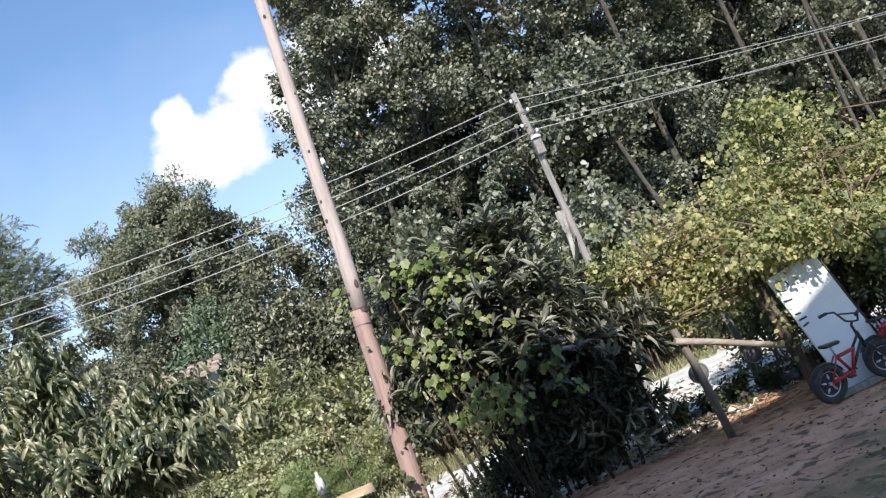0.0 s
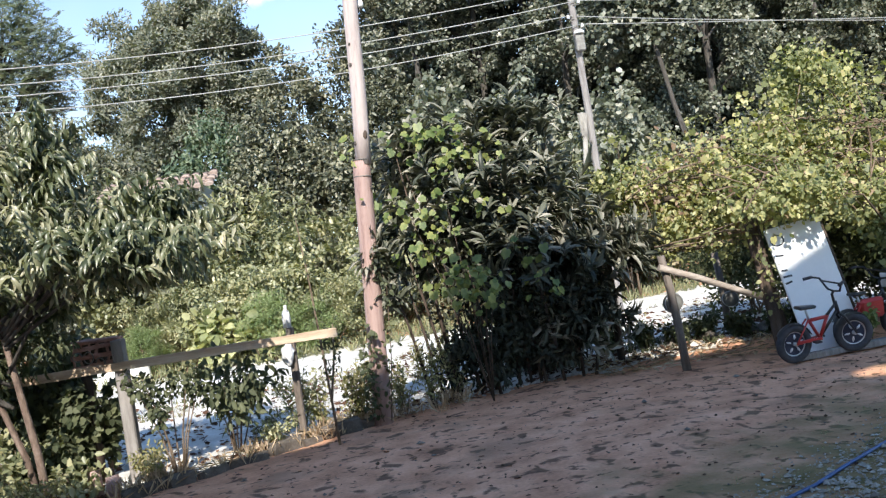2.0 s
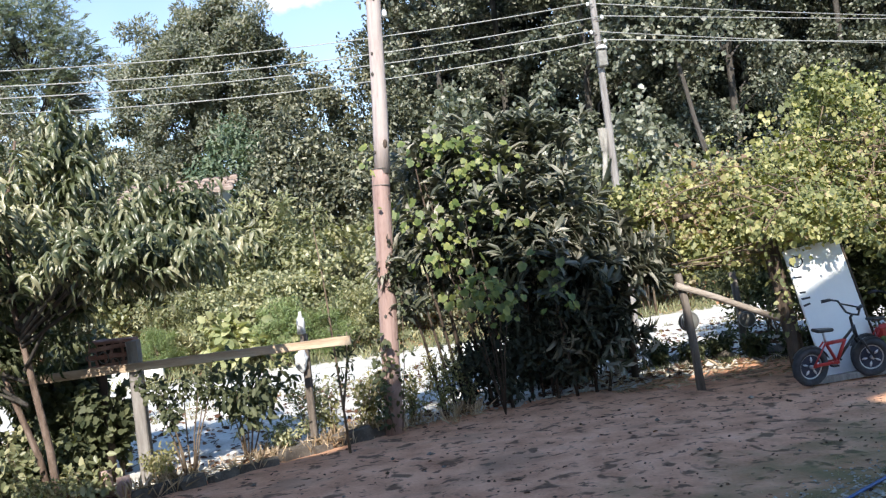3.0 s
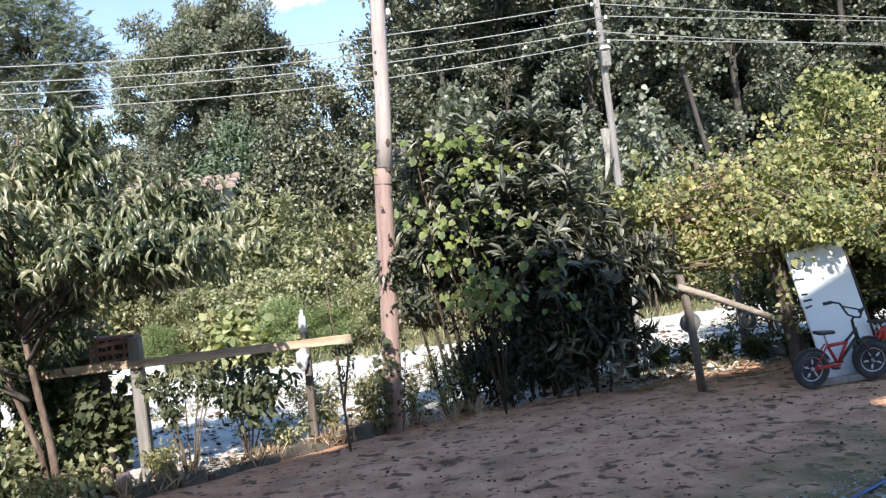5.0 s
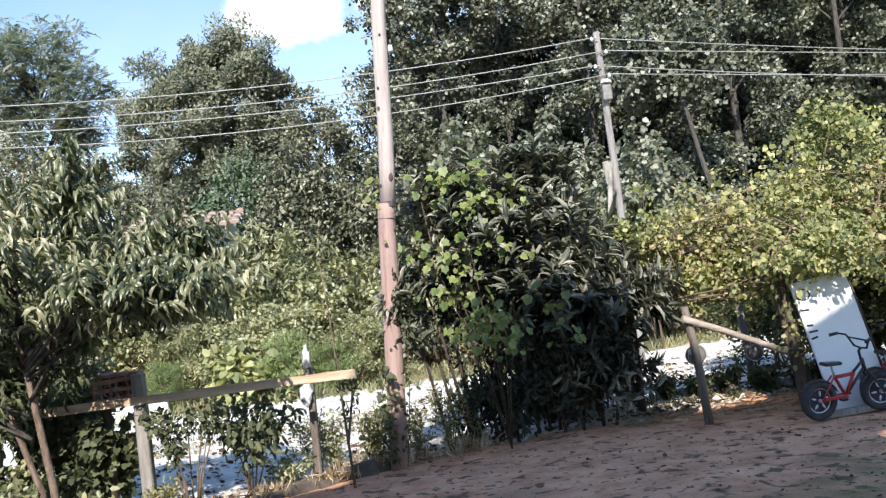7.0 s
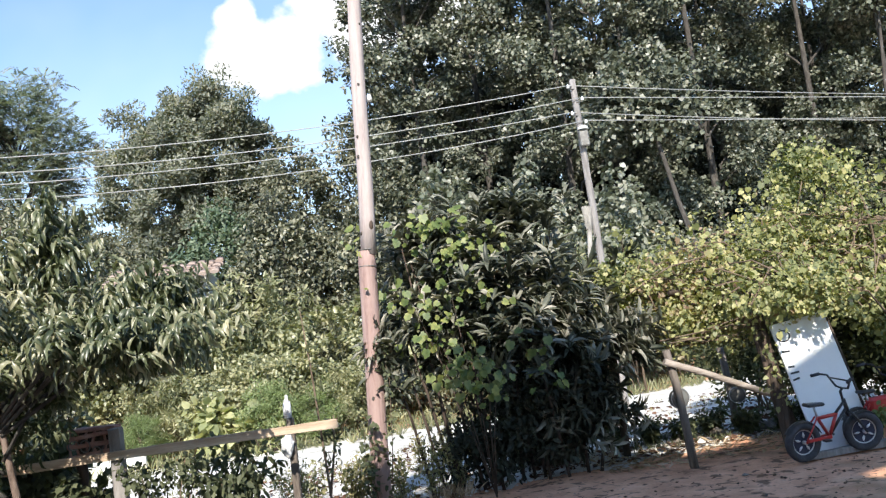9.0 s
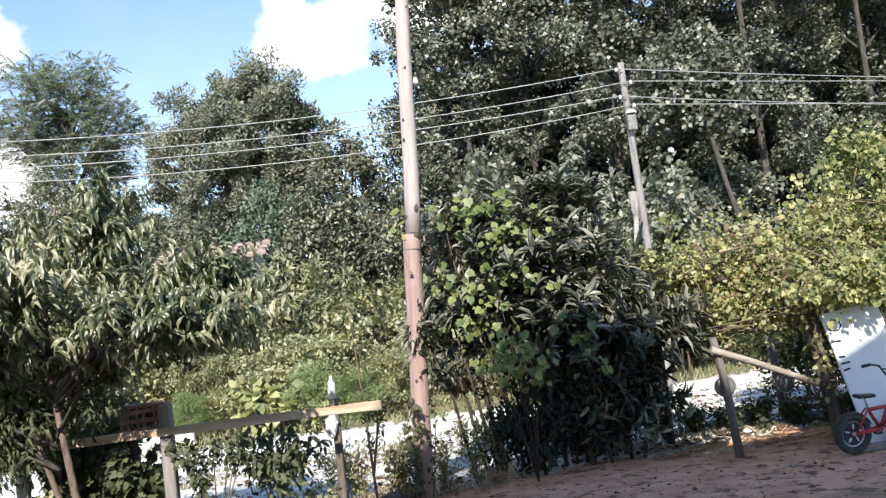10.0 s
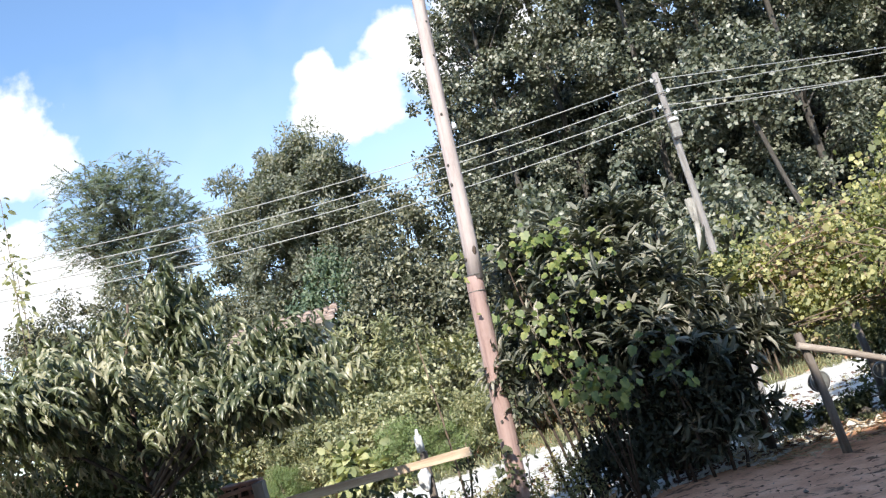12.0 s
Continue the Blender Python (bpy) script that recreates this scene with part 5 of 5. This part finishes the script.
for i in range(6):
    q = vc[rng.randrange(len(vc))]
    part("tendril", tube([(0.1, 0.1, -0.02), (0.05 + q[0] * 0.4, 0.0, q[2] * 0.5), tuple(q)], [0.008, 0.006, 0.003], 5), M_DARKWOOD, vine)
C, D, N = clump_leaves(rq, vc, 0.30, 13, 0.9, 0.2)
N = unit(N * 0.6 + np.array([0, -0.7, 0.4]))
leaves(vine, C, D, N, 0.092 * rq.uniform(0.4, 1.3, len(C)), 1.0, LOBED, L_VINE, 300, "bright lobed leaf")

# ---- arbor over the opening ----
arbor = thing("vine_arbor", pose(4.2, 10.4, 0), "overgrown arbor of yellowing vines", "arbor")
ra, rng = np.random.default_rng(170), random.Random(170)
for x, y, h in ((-1.95, 0.6, 2.1), (2.2, 0.6, 2.3), (2.3, -0.4, 2.0)):
    part("post", tube([(x, y, -0.1), (x + 0.02, y, h * 0.5), (x, y, h)], [0.05, 0.048, 0.044], 9, wobble=0.05, rng=rng), M_DARKWOOD, arbor)
for y in (-0.3, 0.5):
    part("beam", tube([(-1.35, y, 1.9), (0.2, y, 1.95), (2.6, y, 2.0)], 0.035, 8, wobble=0.06, rng=rng), M_DARKWOOD, arbor)
cl = np.concatenate([shell_points(ra, 190, (-0.4, 0, 2.05), (1.75, 0.75, 0.68), 0.5), shell_points(ra, 130, (0.75, 0.1, 2.55), (1.15, 0.7, 0.98), 0.5), shell_points(ra, 110, (2.1, 0.1, 2.1), (1.2, 0.8, 0.8), 0.45),
                     shell_points(ra, 110, (-0.9, -0.2, 1.55), (1.05, 0.45, 0.33), 0.3), shell_points(ra, 90, (1.2, -0.25, 1.6), (1.5, 0.5, 0.42), 0.3), shell_points(ra, 60, (-1.9, 0.3, 2.0), (0.5, 0.6, 0.75), 0.3), shell_points(ra, 70, (-0.1, -1.05, 1.72), (0.95, 0.35, 0.24), 0.2), shell_points(ra, 22, (0.55, 0, 3.25), (0.4, 0.3, 0.3), 0.2), shell_points(ra, 60, (0.95, -0.7, 1.3), (0.32, 0.2, 0.55), 0.2)])
for i in range(300):
    q, q2 = cl[rng.randrange(len(cl))], cl[rng.randrange(len(cl))]
    if np.linalg.norm(q - q2) < 1.6:
        mid = (q + q2) / 2 + np.array([rng.uniform(-.1, .1), -0.16, 0.14])
        part("tendril", tube([tuple(q), tuple(mid), tuple(q2)], [0.011, 0.009, 0.004], 5), M_TWIG, arbor)
for i in range(16):
    x0, x1, z0 = rng.uniform(-1.75, -1.1), rng.uniform(-0.9, 0.0), rng.uniform(1.2, 1.5)
    y0 = rng.uniform(-0.7, 0.2)
    part("dry_shoot", tube([(x0, y0, z0), ((x0 + x1) / 2, y0 - 0.04, z0 + rng.uniform(-0.05, 0.09)), (x1, y0 + rng.uniform(-0.1, 0.1), z0 + rng.uniform(-0.06, 0.1))], [0.009, 0.007, 0.003], 5), M_TWIG, arbor)
cl = cl + 0.10 * ra.normal(size=cl.shape)
C, D, N = clump_leaves(ra, cl, 0.18, 11, 0.7, 0.4)
leaves(arbor, C, D, N, 0.060 * ra.uniform(0.45, 1.6, len(C)), 0.95, LOBED, L_ARBOR, 300, "yellowing lobed leaf")
C, D, N = clump_leaves(ra, cl, 0.22, 21, 0.5, 0.4)
part("small_foliage", leaf_mesh("small_foliage", C, D, N, 0.05 * ra.uniform(0.5, 1.4, len(C)), 0.7, OVAL), L_ARBOR, arbor, "small drying leaves")
# dark hedge that closes the view below the arbor
hedge = shrub(pose(5.75, 10.5, 0), 180, 2.1, 1.25, L_DARK, 0.08, 0.6, OVAL, "dark hedge under the vine arbor", 120, 60, "hedge under the arbor")
copy_thing(hedge, pose(5.0, 11.0, 0, 0, 0, 200)).scale = [0.75] * 3
copy_thing(hedge, pose(8.0, 11.0, 0, 0, 0, 70))
copy_thing(hedge, pose(5.0, 13.6, 0, 0, 0, 160))

# reeds and grass between bush and arbor
tufts("reeds", 60, lambda r: (r.uniform(0.9, 1.65), r.uniform(10.9, 11.4)), 2.6, "tall pale reeds behind the bush", 185, L_SILVER, 0.008, 0.13)

shrub(pose(1.75, 11.6, 0), 186, 2.9, 0.75, L_SHRUB, 0.08, 0.4, OVAL, "pale leafy shrub behind the loquat bush", 80, 60)

# ---- opening to the road ----
gf = thing("gate_rails", pose(0, 0, 0), "leaning grey gatepost with a rail nailed aslant", "gate")
rng = random.Random(190)
part("post", tube([(2.68, 9.65, -0.1), (2.66, 9.65, 0.45), (2.63, 9.64, 0.9), (2.58, 9.63, 1.27)], [0.05, 0.047, 0.045, 0.042], 9, wobble=0.08, rng=rng), M_OLDPOST, gf)
part("rail", tube([(2.52, 9.56, 1.15), (2.95, 9.62, 0.97), (3.4, 9.7, 0.76), (3.82, 9.76, 0.56)], [0.04, 0.037, 0.036, 0.032], 9, wobble=0.07, rng=rng), M_RAIL, gf, "debarked rail")
fp = part("fence_post", tube([(4.17, 12.5, -0.1), (4.16, 12.5, 0.6), (4.12, 12.5, 1.1)], [0.055, 0.052, 0.05], 9, wobble=0.07, rng=rng), M_OLDPOST)
tagged(fp, "grey wooden post across the opening", "post")


def bowl(m):
    t = thing("tin_bowl", m, "dented dull tin bowl hung on the post", "bowl", "tin bowls")
    part("body", tube([(0, 0.07, 0), (0, 0.06, 0), (0, 0.03, 0), (0, -0.01, 0), (0, -0.045, 0), (0, -0.06, 0)], [0.03, 0.075, 0.105, 0.112, 0.112, 0.085], 18), M_TIN, t)
    part("rim", ring_tube(0.112, 0.006, 24, 6), M_STEEL, t, "", pose(0, -0.045, 0))
    return t


bowl(pose(2.66, 9.76, 0.72, 0, 0, 15))
bowl(pose(4.22, 12.4, 0.42, 0, 0, -20))
# old vine trunk that carries the arbor
vt = thing("old_vine", pose(3.80, 9.62, 0), "twisted dark woody vine beside the white board", "vine")
for i in range(5):
    a = i * 1.256
    pts = [(0.05 * math.cos(a + z * 2.2) - 0.09 * z, 0.045 * math.sin(a + z * 2.2) + 0.06 * z, z - 0.06) for z in (0, 0.3, 0.6, 0.9, 1.2, 1.5, 1.85)]
    part("stem", tube(pts, [0.05, 0.045, 0.042, 0.04, 0.04, 0.036, 0.03], 8, wobble=0.12, rng=rng), M_DARKWOOD, vt)
cl = np.array([(-0.05 - 0.09 * z + rng.uniform(-.1, .1), -0.05 + rng.uniform(-.06, .06), z) for z in np.linspace(0.5, 1.7, 22)])
C, D, N = clump_leaves(ra, cl, 0.08, 5, 0.7, 0.4)
part("foliage", leaf_mesh("foliage", C, D, N, 0.055 * ra.uniform(0.5, 1.3, len(C)), 0.8, LOBED), L_ARBOR, vt)
# rubble and low plants in the opening
scatter_stones("rubble", 150, lambda r: (r.uniform(2.2, 4.9), r.uniform(11.0, 12.5)), 0.06, M_STONE, "grey rubble in the opening to the road", R0)
for i in range(7):
    stem_plant("low_plant", pose(2.3 + 0.42 * i, 11.3 + 0.5 * rng.random(), 0), "low dark-leaved plant in the opening", sprays(6, 0.32, 0.22), L_DARK, 0.07, 0.5, OVAL, 200 + i, 3, 0.08, 0.2, 0.005)
# white board
wb = thing("white_board", pose(4.24, 9.32, 0.0, -12, -6.5, 3), "white painted door panel leaning under the arbor", "board")
part("panel", slab(0.64, 0.035, 1.45, 0.008, cuts=4, rough=0.002, rng=rng), M_BOARD, wb)
part("edge_strip", slab(0.022, 0.04, 1.44, 0.004, Matrix.Translation((0.332, 0.0, 0.0)), 0.003, rng, 0), M_DARKWOOD, wb, "bare weathered wooden edge")
# black ring drawn for a leaf-loop shadow; the bars are plain dark marks
part("dark_mark", ring_tube(0.06, 0.011, 22, 6), M_BLACK, wb, "dark ring-shaped mark", Matrix.Translation((-0.22, -0.012, 1.30)) @ Matrix.Diagonal((1.2, 1.0, 1.0, 1)))
for z, w in ((0.95, 0.07), (0.88, 0.10), (0.81, 0.08), (1.12, 0.09)):
    part("dark_mark", slab(w, 0.008, 0.022, 0.003, pose(-0.30 + w / 2, -0.019, z, 0, rng.uniform(-18, 18), 0)), M_BLACK, wb, "dark short mark")
stem_plant("weed", pose(4.60, 9.28, 0), "green weed growing beside the white board", sprays(4, 0.42, 0.12), L_VINE, 0.06, 0.7, OVAL, 240, 1, 0.06, 0.4, 0.005)

# ---- bicycles ----


def bicycle(m, label, panel, seed):
    """A child's bicycle; the rear axle at the origin of x, the front one at 0.72."""
    t = thing("bicycle", m, label, "bicycle", "children's bicycles")
    R = 0.155
    for k, x in enumerate((0.0, 0.72)):
        w = part("wheel", ring_tube(R - 0.03, 0.012, 32, 8), M_STEEL, t, "front wheel" if k else "rear wheel", pose(x, 0, 0.20, 0, 0, -14 if k else 0))
        part("disc", tube([(0, -0.006, 0), (0, 0.006, 0)], R - 0.03, 28), M_DISC, w, "dark blue wheel disc")
        part("tyre", ring_tube(R + 0.008, 0.04, 36, 10), M_RUBBER, w, "thick grey knobbly tyre")
        part("hub", tube([(0, -0.05, 0), (0, 0.05, 0)], 0.02, 10), M_STEEL, w)
        for i in range(5):
            a = i * 2 * math.pi / 5 + 0.3 + 0.5 * k
            bm = tube([(0.045 * math.cos(a), -0.012, 0.045 * math.sin(a)), (0.07 * math.cos(a), -0.012, 0.07 * math.sin(a)), (0.10 * math.cos(a), -0.010, 0.10 * math.sin(a))], [0.006, 0.013, 0.005], 6)
            part("wheel_badge", bm, M_WHITEPL, w, "white moulded badge")
    bars = (("top_tube", [(0.19, 0, 0.41), (0.42, 0, 0.42)], 0.019, M_RED), ("brace_tube", [(0.42, 0, 0.43), (0.32, 0, 0.22)], 0.017, M_RED),
            ("upper_tube", [(0.40, 0, 0.42), (0.53, 0, 0.54)], 0.014, M_BLACK), ("down_tube", [(0.32, 0, 0.22), (0.545, 0, 0.47)], 0.015, M_BLACK),
            ("seat_tube", [(0.31, 0, 0.21), (0.19, 0, 0.42)], 0.016, M_RED), ("head_tube", [(0.555, 0, 0.43), (0.52, 0, 0.56)], 0.021, M_BLACK),
            ("seat_post", [(0.195, 0, 0.41), (0.165, 0, 0.53)], 0.012, M_STEEL), ("stem", [(0.515, 0, 0.55), (0.495, 0, 0.64), (0.52, 0, 0.67)], 0.014, M_BLACK))
    for n, pts, rr, mt in bars:
        part(n, tube(pts, rr, 10), mt, t)
    for s in (-1, 1):
        part("chain_stay", tube([(0.30, s * 0.03, 0.22), (0.0, s * 0.055, 0.20)], 0.010, 8), M_RED, t)
        part("seat_stay", tube([(0.18, s * 0.02, 0.43), (0.0, s * 0.055, 0.20)], 0.009, 8), M_RED, t)
        part("fork", tube([(0.55, s * 0.03, 0.43), (0.58, s * 0.055, 0.40), (0.72, s * 0.055, 0.20)], [0.014, 0.014, 0.010], 8), M_BLACK, t)
        bm = tube([(0.52, 0, 0.67), (0.52, s * 0.09, 0.68), (0.49, s * 0.17, 0.79), (0.44, s * 0.24, 0.80), (0.38, s * 0.27, 0.785)], 0.011, 8)
        hb = part("handlebar", bm, M_BLACK, t)
        part("grip", tube([(0.45, s * 0.235, 0.80), (0.37, s * 0.275, 0.783)], 0.017, 8), M_RUBBER, hb)
        part("crank", tube([(0.30, s * 0.05, 0.22), (0.30 + s * 0.09, s * 0.06, 0.20)], 0.009, 6), M_STEEL, t)
        part("pedal", slab(0.075, 0.06, 0.02, 0.004, Matrix.Translation((0.30 + s * 0.09, s * 0.095, 0.19))), M_BLACK, t)
    part("crossbar", tube([(0.495, -0.15, 0.765), (0.495, 0.15, 0.765)], 0.009, 8), M_BLACK, t)
    bm = slab(0.22, 0.12, 0.035, 0.014)
    for v in bm.verts:
        v.co.y *= 1.0 if v.co.x < -0.02 else 0.45
    part("saddle", bm, M_BLACK, t, "black padded saddle", pose(0.17, 0, 0.535, 0, 4, 0))
    part("chain_guard", slab(0.28, 0.012, 0.035, 0.006, Matrix.Translation((0.16, -0.06, 0.20))), M_RED, t)
    for k, (x, c) in enumerate(((0.0, 0), (0.72, 1))):
        bm = bmesh.new()
        rows_ = []
        for i in range(9):
            a = math.radians(20 + 130 * i / 8) if not k else math.radians(40 + 110 * i / 8)
            rows_.append([bm.verts.new((0.215 * math.cos(a), y, 0.215 * math.sin(a) - 0.01 * abs(y) / 0.03)) for y in (-0.035, 0, 0.035)])
        for a_, b_ in zip(rows_, rows_[1:]):
            for j in range(2):
                bm.faces.new((a_[j], b_[j], b_[j + 1], a_[j + 1]))
        ret = bmesh.ops.extrude_face_region(bm, geom=list(bm.faces))
        bmesh.ops.translate(bm, vec=(0, 0, 0.004), verts=[v for v in ret["geom"] if isinstance(v, bmesh.types.BMVert)])
        part("mudguard", bm, M_BLACK, t, "", pose(x, 0, 0.20))
    if panel:
        part("fairing", slab(0.34, 0.10, 0.22, 0.03, Matrix.Translation((0.34, 0, 0.26)), cuts=2), M_RED, t, "red plastic body panel")
        part("front_plate", slab(0.02, 0.16, 0.16, 0.01, Matrix.Translation((0.60, 0, 0.56))), M_WHITEPL, t, "white plastic number plate blank")
    return t


bicycle(pose(3.58, 8.88, 0.0, 7, 0, 13), "small red and black children's bicycle propped by the white board", False, 1)
bicycle(pose(4.36, 9.30, 0.0, 5, 0, 20), "red children's bicycle with a plastic body panel", True, 2)
low = part("timber", slab(1.5, 0.10, 0.07, 0.008, cuts=4, rough=0.006, rng=rng), M_GREYWOOD, m=pose(4.35, 9.12, -0.01, 0, 0, 12))
tagged(low, "grey timber lying on the ground behind the bicycles", "timber")

# ---- hose ----
hp = [(1.2, 4.1), (1.45, 4.5), (1.71, 4.75), (2.0, 4.97), (2.29, 5.21), (2.58, 5.45), (2.86, 5.70), (3.2, 6.0), (3.7, 6.2), (4.4, 6.2), (5.2, 6.0)]
hs = part("garden_hose", tube([(x, y, land(x, y) + 0.016) for x, y in hp], 0.011, 10), M_HOSE)
tagged(hs, "blue garden hose lying on the gravel", "hose")
